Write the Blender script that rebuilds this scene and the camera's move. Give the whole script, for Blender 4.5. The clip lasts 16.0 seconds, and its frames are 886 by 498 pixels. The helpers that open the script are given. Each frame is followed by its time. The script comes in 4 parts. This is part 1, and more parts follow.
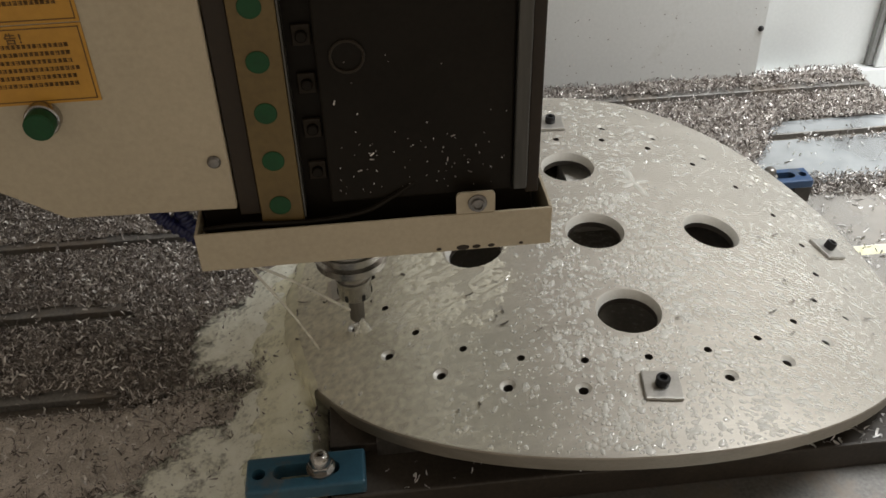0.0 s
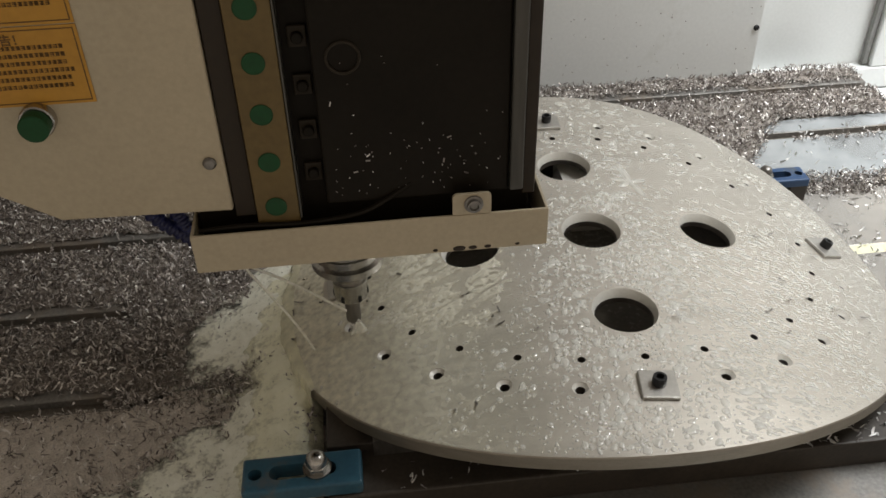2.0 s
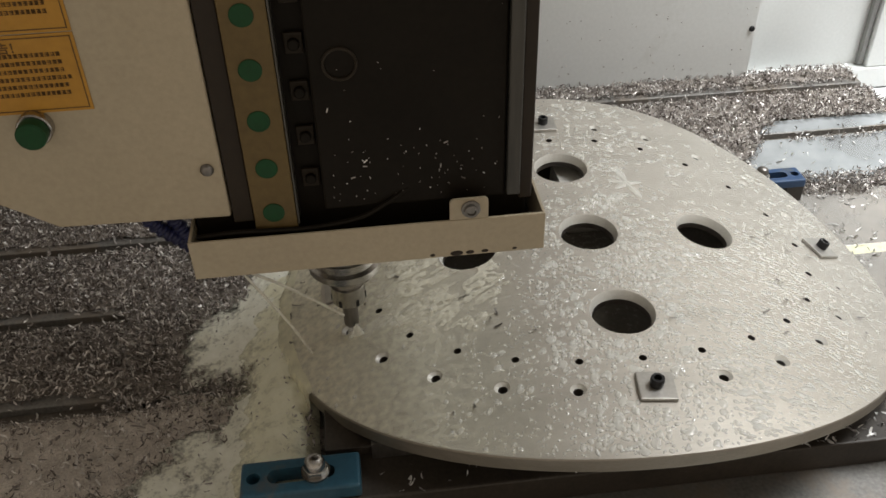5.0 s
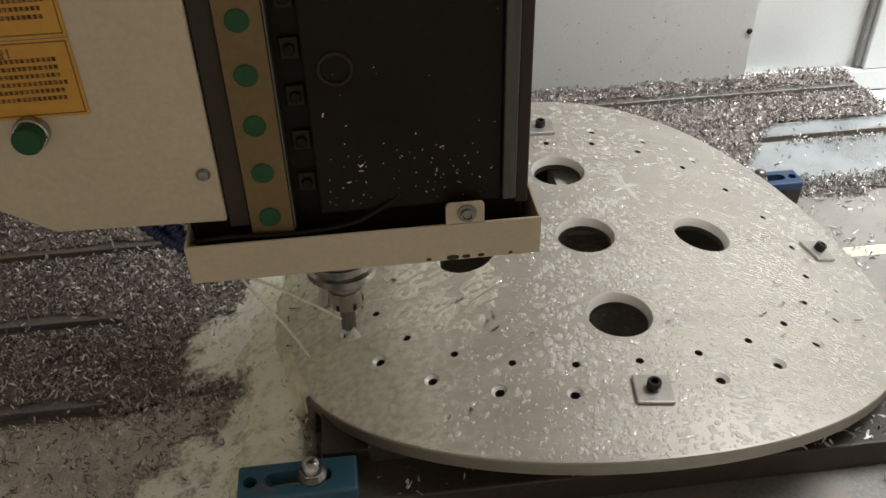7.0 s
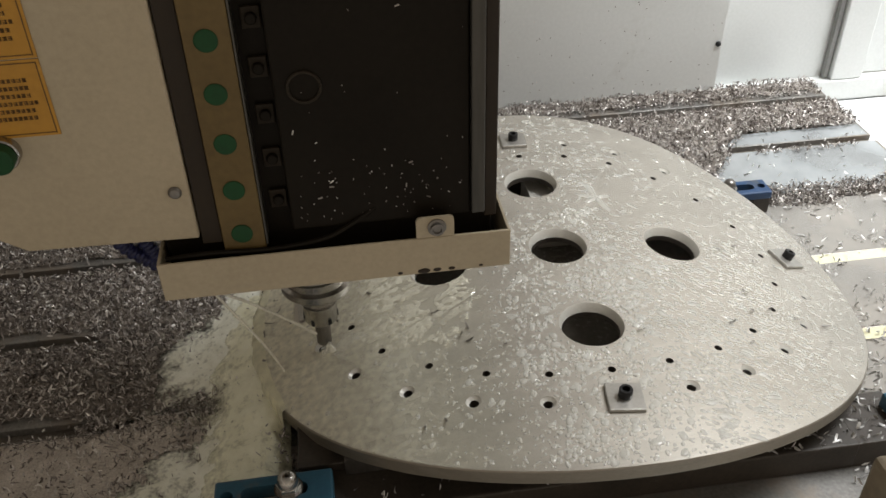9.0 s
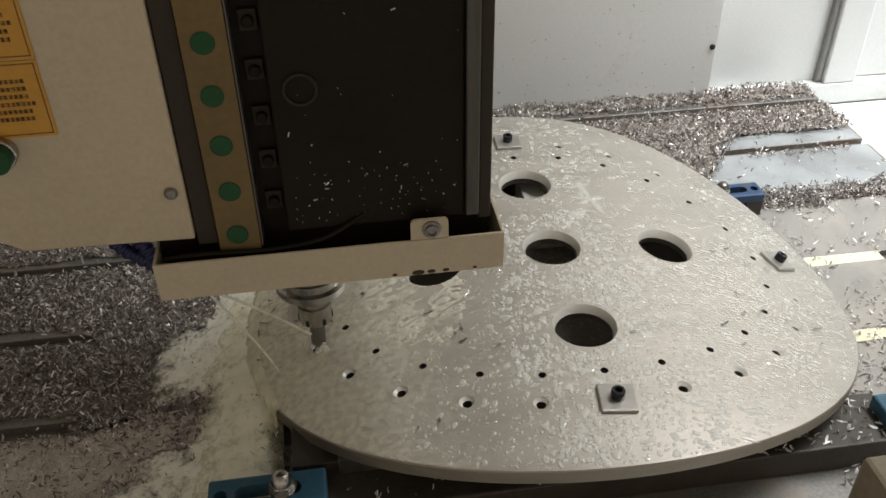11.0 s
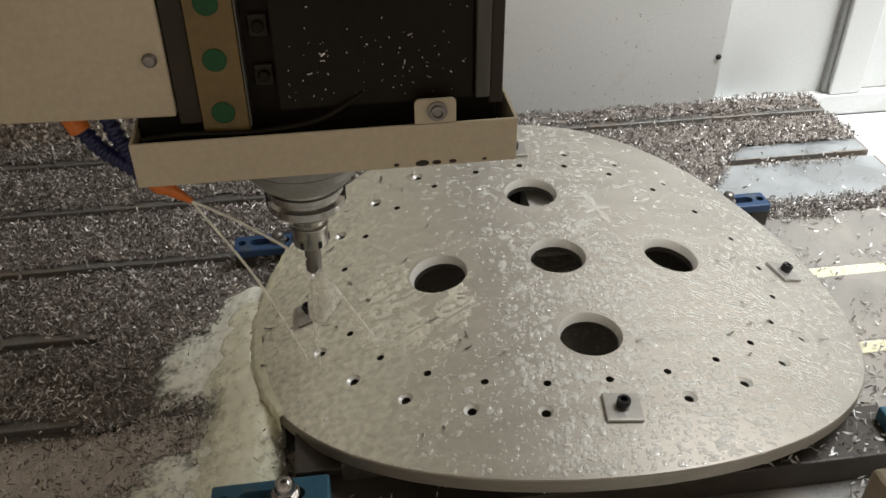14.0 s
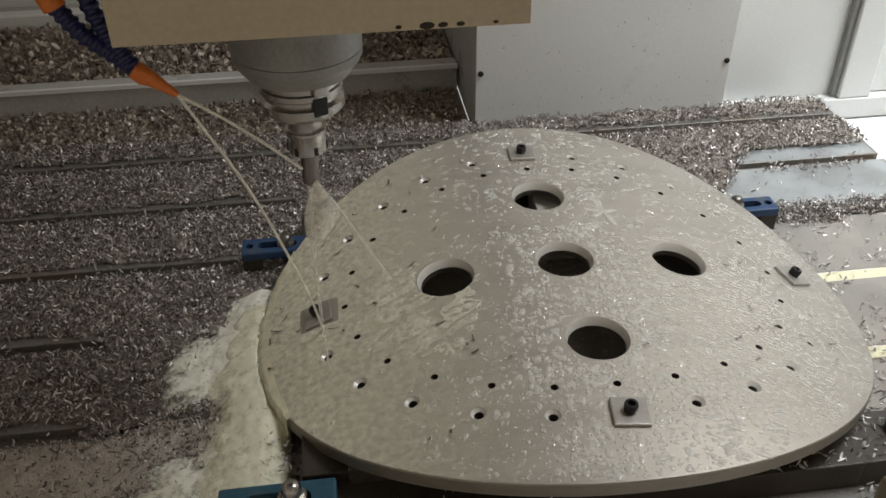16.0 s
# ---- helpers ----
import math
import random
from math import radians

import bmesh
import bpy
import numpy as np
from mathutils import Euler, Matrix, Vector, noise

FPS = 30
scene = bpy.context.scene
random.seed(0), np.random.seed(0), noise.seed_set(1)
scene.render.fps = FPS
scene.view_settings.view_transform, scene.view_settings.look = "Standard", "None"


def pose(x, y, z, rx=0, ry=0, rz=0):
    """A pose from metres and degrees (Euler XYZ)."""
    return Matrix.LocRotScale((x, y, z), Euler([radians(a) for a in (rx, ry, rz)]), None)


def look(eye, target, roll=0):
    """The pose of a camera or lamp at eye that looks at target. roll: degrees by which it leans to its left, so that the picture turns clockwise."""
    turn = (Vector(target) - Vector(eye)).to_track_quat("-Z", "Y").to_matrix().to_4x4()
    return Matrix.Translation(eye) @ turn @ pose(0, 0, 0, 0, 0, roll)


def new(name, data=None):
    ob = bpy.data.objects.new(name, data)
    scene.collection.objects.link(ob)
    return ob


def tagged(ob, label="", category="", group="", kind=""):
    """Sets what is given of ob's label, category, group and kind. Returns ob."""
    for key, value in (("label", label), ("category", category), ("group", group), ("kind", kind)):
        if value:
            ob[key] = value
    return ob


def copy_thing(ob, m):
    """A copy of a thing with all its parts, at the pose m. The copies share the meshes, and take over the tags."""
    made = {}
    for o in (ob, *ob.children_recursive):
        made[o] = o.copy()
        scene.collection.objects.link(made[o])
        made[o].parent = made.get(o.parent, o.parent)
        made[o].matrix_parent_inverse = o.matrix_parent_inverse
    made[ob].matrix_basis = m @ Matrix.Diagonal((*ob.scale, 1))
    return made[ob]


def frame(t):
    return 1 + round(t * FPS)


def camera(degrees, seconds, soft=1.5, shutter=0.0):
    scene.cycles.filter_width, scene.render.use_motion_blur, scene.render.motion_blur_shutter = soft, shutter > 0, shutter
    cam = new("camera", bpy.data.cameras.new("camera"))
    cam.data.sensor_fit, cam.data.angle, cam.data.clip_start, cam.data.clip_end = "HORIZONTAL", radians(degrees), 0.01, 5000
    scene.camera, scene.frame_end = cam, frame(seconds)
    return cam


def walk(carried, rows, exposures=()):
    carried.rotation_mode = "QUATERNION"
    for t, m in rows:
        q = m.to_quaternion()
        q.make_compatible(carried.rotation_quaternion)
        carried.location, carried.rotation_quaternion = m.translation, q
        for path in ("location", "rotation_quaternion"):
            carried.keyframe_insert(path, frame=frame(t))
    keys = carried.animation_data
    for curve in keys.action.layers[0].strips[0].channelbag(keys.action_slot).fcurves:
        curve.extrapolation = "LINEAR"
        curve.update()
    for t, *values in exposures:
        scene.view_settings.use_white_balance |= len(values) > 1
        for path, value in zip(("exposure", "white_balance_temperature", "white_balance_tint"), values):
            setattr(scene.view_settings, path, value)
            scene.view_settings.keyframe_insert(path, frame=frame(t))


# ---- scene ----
cam = camera(53.63, 16.0, soft=1.5)
walk(cam, [
    (0, look((-0.2116, -0.6649, 0.6005), (-0.1506, -0.0310, 0.1163), -1.44)),
    (0.5, look((-0.2118, -0.6646, 0.6001), (-0.1497, -0.0312, 0.1154), -1.40)),
    (1, look((-0.2120, -0.6638, 0.6001), (-0.1487, -0.0311, 0.1146), -1.42)),
    (1.5, look((-0.2123, -0.6639, 0.6001), (-0.1479, -0.0315, 0.1145), -1.37)),
    (2, look((-0.2116, -0.6638, 0.5998), (-0.1471, -0.0306, 0.1152), -1.35)),
    (2.5, look((-0.2133, -0.6629, 0.6011), (-0.1473, -0.0297, 0.1165), -1.24)),
    (3, look((-0.2140, -0.6633, 0.6008), (-0.1482, -0.0290, 0.1178), -1.24)),
    (3.5, look((-0.2125, -0.6631, 0.6006), (-0.1483, -0.0283, 0.1180), -1.47)),
    (4, look((-0.2127, -0.6632, 0.6004), (-0.1477, -0.0287, 0.1176), -1.52)),
    (6.5, look((-0.2095, -0.6640, 0.6015), (-0.1403, -0.0307, 0.1175), -1.43)),
    (7, look((-0.2093, -0.6635, 0.6017), (-0.1417, -0.0287, 0.1196), -1.55)),
    (7.5, look((-0.2084, -0.6636, 0.6017), (-0.1389, -0.0250, 0.1248), -1.57)),
    (8, look((-0.2080, -0.6648, 0.6027), (-0.1276, -0.0242, 0.1303), -1.35)),
    (8.5, look((-0.2061, -0.6686, 0.6038), (-0.1201, -0.0284, 0.1318), -1.29)),
    (9, look((-0.2031, -0.6712, 0.6055), (-0.1175, -0.0312, 0.1331), -1.43)),
    (11.5, look((-0.2035, -0.6738, 0.6079), (-0.1128, -0.0344, 0.1358), -0.74)),
    (12, look((-0.2036, -0.6735, 0.6053), (-0.1159, -0.0328, 0.1344), -0.78)),
    (12.5, look((-0.2033, -0.6738, 0.6072), (-0.1162, -0.0336, 0.1355), -0.79)),
    (13, look((-0.2056, -0.6741, 0.6066), (-0.1150, -0.0329, 0.1367), -0.51)),
    (13.5, look((-0.2052, -0.6734, 0.6068), (-0.1146, -0.0311, 0.1386), -0.46)),
    (14, look((-0.2066, -0.6728, 0.6065), (-0.1171, -0.0290, 0.1402), -0.39)),
    (14.5, look((-0.2062, -0.6727, 0.6050), (-0.1201, -0.0270, 0.1406), -0.55)),
    (15, look((-0.2066, -0.6720, 0.6061), (-0.1234, -0.0265, 0.1409), -0.58)),
    (15.5, look((-0.2067, -0.6725, 0.6070), (-0.1243, -0.0266, 0.1422), -0.64)),
    (16, look((-0.2065, -0.6722, 0.6063), (-0.1233, -0.0258, 0.1424), -0.60)),
], exposures=[(0.0, 0.02), (4.0, 0.07), (12.5, 0.10), (13.5, 0.10), (14.5, 0.0), (15.0, 0.0), (15.5, 0.02), (16.0, -0.28)])

# ---- light: dim warm workshop all round, daylight through the cabin's open roof ----
world = bpy.data.worlds.new("workshop_light")
scene.world = world
world.use_nodes = True
wn = world.node_tree.nodes
wn["Background"].inputs[1].default_value = 0.455
w_co, w_xyz, w_ramp = wn.new("ShaderNodeTexCoord"), wn.new("ShaderNodeSeparateXYZ"), wn.new("ShaderNodeValToRGB")
w_ramp.color_ramp.elements[0].color, w_ramp.color_ramp.elements[1].color = (1.0, 0.868, 0.715, 1), (0.44, 0.385, 0.322, 1)
w_ramp.color_ramp.elements[0].position, w_ramp.color_ramp.elements[1].position = 0.38, 0.85
world.node_tree.links.new(w_co.outputs["Generated"], w_xyz.inputs[0])
world.node_tree.links.new(w_xyz.outputs["Z"], w_ramp.inputs[0])
world.node_tree.links.new(w_ramp.outputs[0], wn["Background"].inputs[0])


def area_lamp(name, eye, target, size_x, size_y, power, colour):
    data = bpy.data.lights.new(name, "AREA")
    data.shape, data.size, data.size_y, data.energy, data.color = "RECTANGLE", size_x, size_y, power, colour
    data.spread = radians(76)
    ob = new(name, data)
    ob.matrix_world = look(eye, target)
    return ob


area_lamp("roof_daylight", (1.10, 0.18, 1.75), (0.78, 0.30, 0.0), 1.0, 0.8, 14.5, (0.97, 0.99, 1.0))


# ---- materials ----
def nodes_of(name):
    m = bpy.data.materials.new(name)
    m.use_nodes = True
    return m, m.node_tree, m.node_tree.nodes["Principled BSDF"]


def surface(name, dark, light, rough=(0.4, 0.6), metal=0.0, scale=40.0, fine=400.0, bump=0.15, stretch=(1, 1, 1), depth=0.001,
            transmission=0.0, alpha=1.0, coat=0.0, ior=1.45, dirt=None, dirt_scale=12.0, dirt_at=0.62, per_object=0.0):
    """Two-scale procedural surface: broad mottling, fine grain, grain relief, and stains where dirt is given."""
    m, tree, bsdf = nodes_of(name)
    n, link = tree.nodes, tree.links.new
    co = n.new("ShaderNodeTexCoord")
    mp = n.new("ShaderNodeMapping")
    mp.inputs["Scale"].default_value = stretch
    link(co.outputs["Object"], mp.inputs["Vector"])
    big, small = n.new("ShaderNodeTexNoise"), n.new("ShaderNodeTexNoise")
    big.inputs["Scale"].default_value, big.inputs["Detail"].default_value = scale, 5
    small.inputs["Scale"].default_value, small.inputs["Detail"].default_value = fine, 3
    for t in (big, small):
        link(mp.outputs[0], t.inputs["Vector"])
    add = n.new("ShaderNodeMath")
    add.operation = "ADD"
    half = n.new("ShaderNodeMath")
    half.operation, half.inputs[1].default_value = "MULTIPLY", 0.5
    link(big.outputs[0], add.inputs[0])
    link(small.outputs[0], add.inputs[1])
    link(add.outputs[0], half.inputs[0])
    value = half.outputs[0]
    if per_object:
        info = n.new("ShaderNodeObjectInfo")
        sub = n.new("ShaderNodeMath")
        sub.operation, sub.inputs[1].default_value, sub.inputs[2].default_value = "MULTIPLY_ADD", per_object, -per_object / 2
        link(info.outputs["Random"], sub.inputs[0])
        more = n.new("ShaderNodeMath")
        more.operation = "ADD"
        link(value, more.inputs[0])
        link(sub.outputs[0], more.inputs[1])
        value = more.outputs[0]
    ramp = n.new("ShaderNodeValToRGB")
    ramp.color_ramp.elements[0].position, ramp.color_ramp.elements[1].position = 0.32, 0.68
    ramp.color_ramp.elements[0].color, ramp.color_ramp.elements[1].color = (*dark, 1), (*light, 1)
    link(value, ramp.inputs[0])
    colour = ramp.outputs[0]
    if dirt:
        spots = n.new("ShaderNodeTexNoise")
        spots.inputs["Scale"].default_value, spots.inputs["Detail"].default_value = dirt_scale, 8
        spots.inputs["Roughness"].default_value = 0.7
        link(co.outputs["Object"], spots.inputs["Vector"])
        cut = n.new("ShaderNodeMapRange")
        cut.inputs["From Min"].default_value, cut.inputs["From Max"].default_value = dirt_at, dirt_at + 0.1
        link(spots.outputs[0], cut.inputs["Value"])
        mix = n.new("ShaderNodeMix")
        mix.data_type = "RGBA"
        mix.inputs["B"].default_value = (*dirt, 1)
        link(cut.outputs[0], mix.inputs["Factor"])
        link(colour, mix.inputs["A"])
        colour = mix.outputs["Result"]
    link(colour, bsdf.inputs["Base Color"])
    rr = n.new("ShaderNodeMapRange")
    rr.inputs["To Min"].default_value, rr.inputs["To Max"].default_value = rough
    link(value, rr.inputs["Value"])
    link(rr.outputs[0], bsdf.inputs["Roughness"])
    if bump:
        b = n.new("ShaderNodeBump")
        b.inputs["Strength"].default_value, b.inputs["Distance"].default_value = bump, depth
        link(small.outputs[0], b.inputs["Height"])
        link(b.outputs[0], bsdf.inputs["Normal"])
    bsdf.inputs["Metallic"].default_value = metal
    bsdf.inputs["Transmission Weight"].default_value = transmission
    bsdf.inputs["Alpha"].default_value = alpha
    bsdf.inputs["Coat Weight"].default_value = coat
    bsdf.inputs["Coat Roughness"].default_value = 0.08
    bsdf.inputs["IOR"].default_value = ior
    return m


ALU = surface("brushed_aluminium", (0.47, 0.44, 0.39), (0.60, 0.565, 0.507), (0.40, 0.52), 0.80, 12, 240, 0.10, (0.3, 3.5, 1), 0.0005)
# Plate rim: same aluminium, browned and darkened to paint in its shade.
ALU_SHADED_SIDE = surface("shaded_milled_side", (0.25, 0.222, 0.18), (0.36, 0.322, 0.265), (0.4, 0.55), 0.85, 25, 300, 0.1, (1, 1, 6))
ALU_CUT = surface("cut_aluminium", (0.56, 0.54, 0.49), (0.70, 0.68, 0.625), (0.3, 0.45), 0.25, 40, 500, 0.1)
IRON = surface("wet_cast_iron", (0.14, 0.134, 0.125), (0.28, 0.268, 0.25), (0.24, 0.42), 0.35, 18, 300, 0.05, dirt=(0.22, 0.188, 0.155), dirt_scale=9, dirt_at=0.50)
SLOT_IRON = surface("slot_iron", (0.10, 0.088, 0.074), (0.22, 0.195, 0.165), (0.3, 0.6), 0.4, 30, 300, 0.1)
SLUDGE = surface("chip_sludge", (0.145, 0.126, 0.110), (0.41, 0.365, 0.322), (0.4, 0.65), 0.1, 120, 500, 0.6, depth=0.003)
BLACK_STEEL_AND_SHADE = surface("oiled_black_steel_and_bore_shade", (0.028, 0.023, 0.018), (0.064, 0.052, 0.041), (0.35, 0.6), 0.1, 25, 300, 0.1, dirt=(0.16, 0.15, 0.14), dirt_scale=60, dirt_at=0.66)
NAVY = surface("dusty_navy_paint", (0.016, 0.042, 0.105), (0.028, 0.070, 0.155), (0.4, 0.6), 0.0, 40, 300, 0.1, dirt=(0.06, 0.075, 0.095), dirt_scale=30, dirt_at=0.52)
BLUE = surface("blue_clamp_paint", (0.020, 0.066, 0.105), (0.032, 0.110, 0.160), (0.3, 0.5), 0.0, 40, 300, 0.1, dirt=(0.07, 0.09, 0.10), dirt_scale=34, dirt_at=0.49)
PAD = surface("wet_grey_pad", (0.22, 0.21, 0.19), (0.34, 0.325, 0.29), (0.15, 0.35), 0.2, 14, 200, 0.1)
DULL = surface("dull_tool_steel", (0.15, 0.14, 0.13), (0.27, 0.255, 0.235), (0.3, 0.45), 0.9, 60, 400, 0.1, (1, 1, 0.2))
WASHER = surface("wet_grey_washer", (0.36, 0.345, 0.315), (0.50, 0.48, 0.445), (0.32, 0.48), 0.75, 50, 300, 0.08)
STEEL = surface("ground_steel", (0.33, 0.32, 0.30), (0.52, 0.50, 0.47), (0.16, 0.32), 1.0, 60, 500, 0.06)
MUD = surface("chip_mud", (0.40, 0.355, 0.315), (0.80, 0.73, 0.66), (0.35, 0.6), 0.05, 60, 520, 0.7, depth=0.003, dirt=(0.52, 0.46, 0.40), dirt_scale=14, dirt_at=0.60)
BLACK_BOLT = surface("black_oxide", (0.012, 0.012, 0.013), (0.035, 0.035, 0.037), (0.25, 0.4), 0.4, 60, 300, 0.05)
NOSE = surface("spindle_nose_grey", (0.20, 0.20, 0.185), (0.29, 0.285, 0.265), (0.3, 0.45), 0.3, 30, 300, 0.05)
WHITE = surface("cream_machine_paint", (0.385, 0.325, 0.228), (0.460, 0.392, 0.280), (0.38, 0.5), 0.0, 8, 300, 0.05, dirt=(0.34, 0.29, 0.21), dirt_scale=7, dirt_at=0.66)
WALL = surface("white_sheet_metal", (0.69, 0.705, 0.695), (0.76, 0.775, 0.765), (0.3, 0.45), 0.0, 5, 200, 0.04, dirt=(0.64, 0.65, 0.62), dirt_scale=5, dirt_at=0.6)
GREYRAIL = surface("gutter_paint_and_box_shade", (0.38, 0.38, 0.36), (0.52, 0.52, 0.49), (0.4, 0.6), 0.0, 14, 200, 0.08, dirt=(0.25, 0.22, 0.18), dirt_scale=16, dirt_at=0.58)
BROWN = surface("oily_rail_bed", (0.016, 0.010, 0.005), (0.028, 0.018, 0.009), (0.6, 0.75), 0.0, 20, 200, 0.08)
RAIL = surface("oily_brass_strip", (0.100, 0.066, 0.022), (0.150, 0.102, 0.036), (0.35, 0.5), 0.2, 20, 200, 0.06)
FAINT = surface("smoked_black", (0.022, 0.017, 0.011), (0.034, 0.026, 0.018), (0.45, 0.6), 0.0, 20, 300, 0.05, ior=1.25)
BLACK = surface("matt_black_cover", (0.0075, 0.0055, 0.0032), (0.013, 0.0100, 0.0065), (0.4, 0.6), 0.0, 20, 300, 0.05, ior=1.22)
SEAL = surface("grey_seal", (0.20, 0.20, 0.19), (0.28, 0.28, 0.27), (0.4, 0.6), 0.0, 30, 200, 0.05)
EDGE_GREY = surface("grey_slide", (0.05, 0.048, 0.042), (0.09, 0.085, 0.075), (0.3, 0.45), 0.4, 30, 300, 0.05, (1, 1, 0.1))
GREEN = surface("green_cap", (0.002, 0.038, 0.008), (0.004, 0.060, 0.015), (0.6, 0.75), 0.0, 60, 300, 0.05)
YELLOW = surface("yellow_label", (0.40, 0.200, 0.022), (0.50, 0.255, 0.032), (0.4, 0.5), 0.0, 15, 200, 0.02)
INK = surface("label_ink", (0.11, 0.056, 0.012), (0.16, 0.083, 0.02), (0.5, 0.6), 0.0, 80, 300, 0)
HOSE = surface("blue_hose", (0.008, 0.010, 0.045), (0.016, 0.02, 0.08), (0.3, 0.45), 0.0, 60, 300, 0.05)
ORANGE = surface("orange_nozzle", (0.55, 0.13, 0.02), (0.68, 0.19, 0.03), (0.35, 0.5), 0.0, 60, 300, 0.05)


def wet(name, tint, cover, rough=0.04, ior=1.45, ripple=0.0, scale=60.0, patchy=0.0, fade=None):
    """Milky water: part clear, part cloudy, with a glossy skin."""
    m, tree, bsdf = nodes_of(name)
    n, link = tree.nodes, tree.links.new
    clear, cloud, gloss = n.new("ShaderNodeBsdfTransparent"), n.new("ShaderNodeBsdfDiffuse"), n.new("ShaderNodeBsdfGlossy")
    cloud.inputs["Color"].default_value = (*tint, 1)
    gloss.inputs["Roughness"].default_value = rough
    body, skin, edge = n.new("ShaderNodeMixShader"), n.new("ShaderNodeMixShader"), n.new("ShaderNodeLayerWeight")
    edge.inputs["Blend"].default_value = 0.5
    slope, lift = n.new("ShaderNodeMath"), n.new("ShaderNodeMath")
    slope.operation, slope.inputs[1].default_value = "POWER", 5.0
    least = ((ior - 1) / (ior + 1)) ** 2
    lift.operation, lift.inputs[1].default_value, lift.inputs[2].default_value = "MULTIPLY_ADD", 1 - least, least
    link(edge.outputs["Facing"], slope.inputs[0])
    link(slope.outputs[0], lift.inputs[0])
    co, tex = n.new("ShaderNodeTexCoord"), n.new("ShaderNodeTexNoise")
    tex.inputs["Scale"].default_value, tex.inputs["Detail"].default_value = scale, 5
    link(co.outputs["Object"], tex.inputs["Vector"])
    amount = n.new("ShaderNodeMapRange")
    amount.inputs["From Min"].default_value, amount.inputs["From Max"].default_value = 0.3, 0.7
    amount.inputs["To Min"].default_value, amount.inputs["To Max"].default_value = max(0.0, cover - patchy), min(1.0, cover + patchy)
    link(tex.outputs[0], amount.inputs["Value"])
    cover_out = amount.outputs[0]
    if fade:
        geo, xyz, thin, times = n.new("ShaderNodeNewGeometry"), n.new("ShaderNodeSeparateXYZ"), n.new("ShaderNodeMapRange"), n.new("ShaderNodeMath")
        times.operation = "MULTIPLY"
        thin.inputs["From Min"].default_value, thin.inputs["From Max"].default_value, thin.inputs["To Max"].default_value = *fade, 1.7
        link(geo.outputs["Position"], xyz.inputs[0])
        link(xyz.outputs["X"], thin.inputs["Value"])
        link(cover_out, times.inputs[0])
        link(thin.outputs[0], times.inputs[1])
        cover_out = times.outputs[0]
    link(cover_out, body.inputs[0])
    link(clear.outputs[0], body.inputs[1])
    link(cloud.outputs[0], body.inputs[2])
    if ripple:
        b = n.new("ShaderNodeBump")
        b.inputs["Strength"].default_value, b.inputs["Distance"].default_value = ripple, 0.003
        link(tex.outputs[0], b.inputs["Height"])
        for node in (gloss, cloud):
            link(b.outputs[0], node.inputs["Normal"])
    link(lift.outputs[0], skin.inputs[0])
    link(body.outputs[0], skin.inputs[1])
    link(gloss.outputs[0], skin.inputs[2])
    link(skin.outputs[0], n["Material Output"].inputs["Surface"])
    n.remove(bsdf)
    return m


def foam_material(name, low, high, rough, deep, uneven, lean, bump, grainy):
    """Foam that thins out to clear water at its shallow edge."""
    m, tree, bsdf = nodes_of(name)
    n, link = tree.nodes, tree.links.new
    geo, xyz = n.new("ShaderNodeNewGeometry"), n.new("ShaderNodeSeparateXYZ")
    link(geo.outputs["Position"], xyz.inputs[0])
    tex, fine = n.new("ShaderNodeTexNoise"), n.new("ShaderNodeTexNoise")
    tex.inputs["Scale"].default_value, tex.inputs["Detail"].default_value = 55, 7
    tex.inputs["Roughness"].default_value = 0.7
    fine.inputs["Scale"].default_value, fine.inputs["Detail"].default_value = 420, 3
    for t in (tex, fine):
        link(geo.outputs["Position"], t.inputs["Vector"])
    thick = n.new("ShaderNodeMapRange")
    thick.inputs["From Min"].default_value, thick.inputs["From Max"].default_value = 0.002, deep
    link(xyz.outputs["Z"], thick.inputs["Value"])
    wave = n.new("ShaderNodeMath")
    wave.operation, wave.inputs[1].default_value, wave.inputs[2].default_value = "MULTIPLY_ADD", uneven, -lean * uneven
    link(tex.outputs[0], wave.inputs[0])
    grain = n.new("ShaderNodeTexNoise")
    grain.inputs["Scale"].default_value, grain.inputs["Detail"].default_value = 230, 6
    link(geo.outputs["Position"], grain.inputs["Vector"])
    speck, both = n.new("ShaderNodeMath"), n.new("ShaderNodeMath")
    speck.operation, speck.inputs[1].default_value, speck.inputs[2].default_value = "MULTIPLY_ADD", grainy, -0.55 * grainy
    both.operation = "ADD"
    link(grain.outputs[0], speck.inputs[0])
    link(wave.outputs[0], both.inputs[0])
    link(speck.outputs[0], both.inputs[1])
    total = n.new("ShaderNodeMath")
    total.operation, total.use_clamp = "ADD", True
    link(thick.outputs[0], total.inputs[0])
    link(both.outputs[0], total.inputs[1])
    link(total.outputs[0], bsdf.inputs["Alpha"])
    ramp = n.new("ShaderNodeValToRGB")
    ramp.color_ramp.elements[0].position, ramp.color_ramp.elements[1].position = 0.3, 0.7
    ramp.color_ramp.elements[0].color, ramp.color_ramp.elements[1].color = (*low, 1), (*high, 1)
    link(tex.outputs[0], ramp.inputs[0])
    link(ramp.outputs[0], bsdf.inputs["Base Color"])
    b = n.new("ShaderNodeBump")
    b.inputs["Strength"].default_value, b.inputs["Distance"].default_value = bump, 0.001
    link(fine.outputs[0], b.inputs["Height"])
    link(b.outputs[0], bsdf.inputs["Normal"])
    bsdf.inputs["Roughness"].default_value = rough
    return m


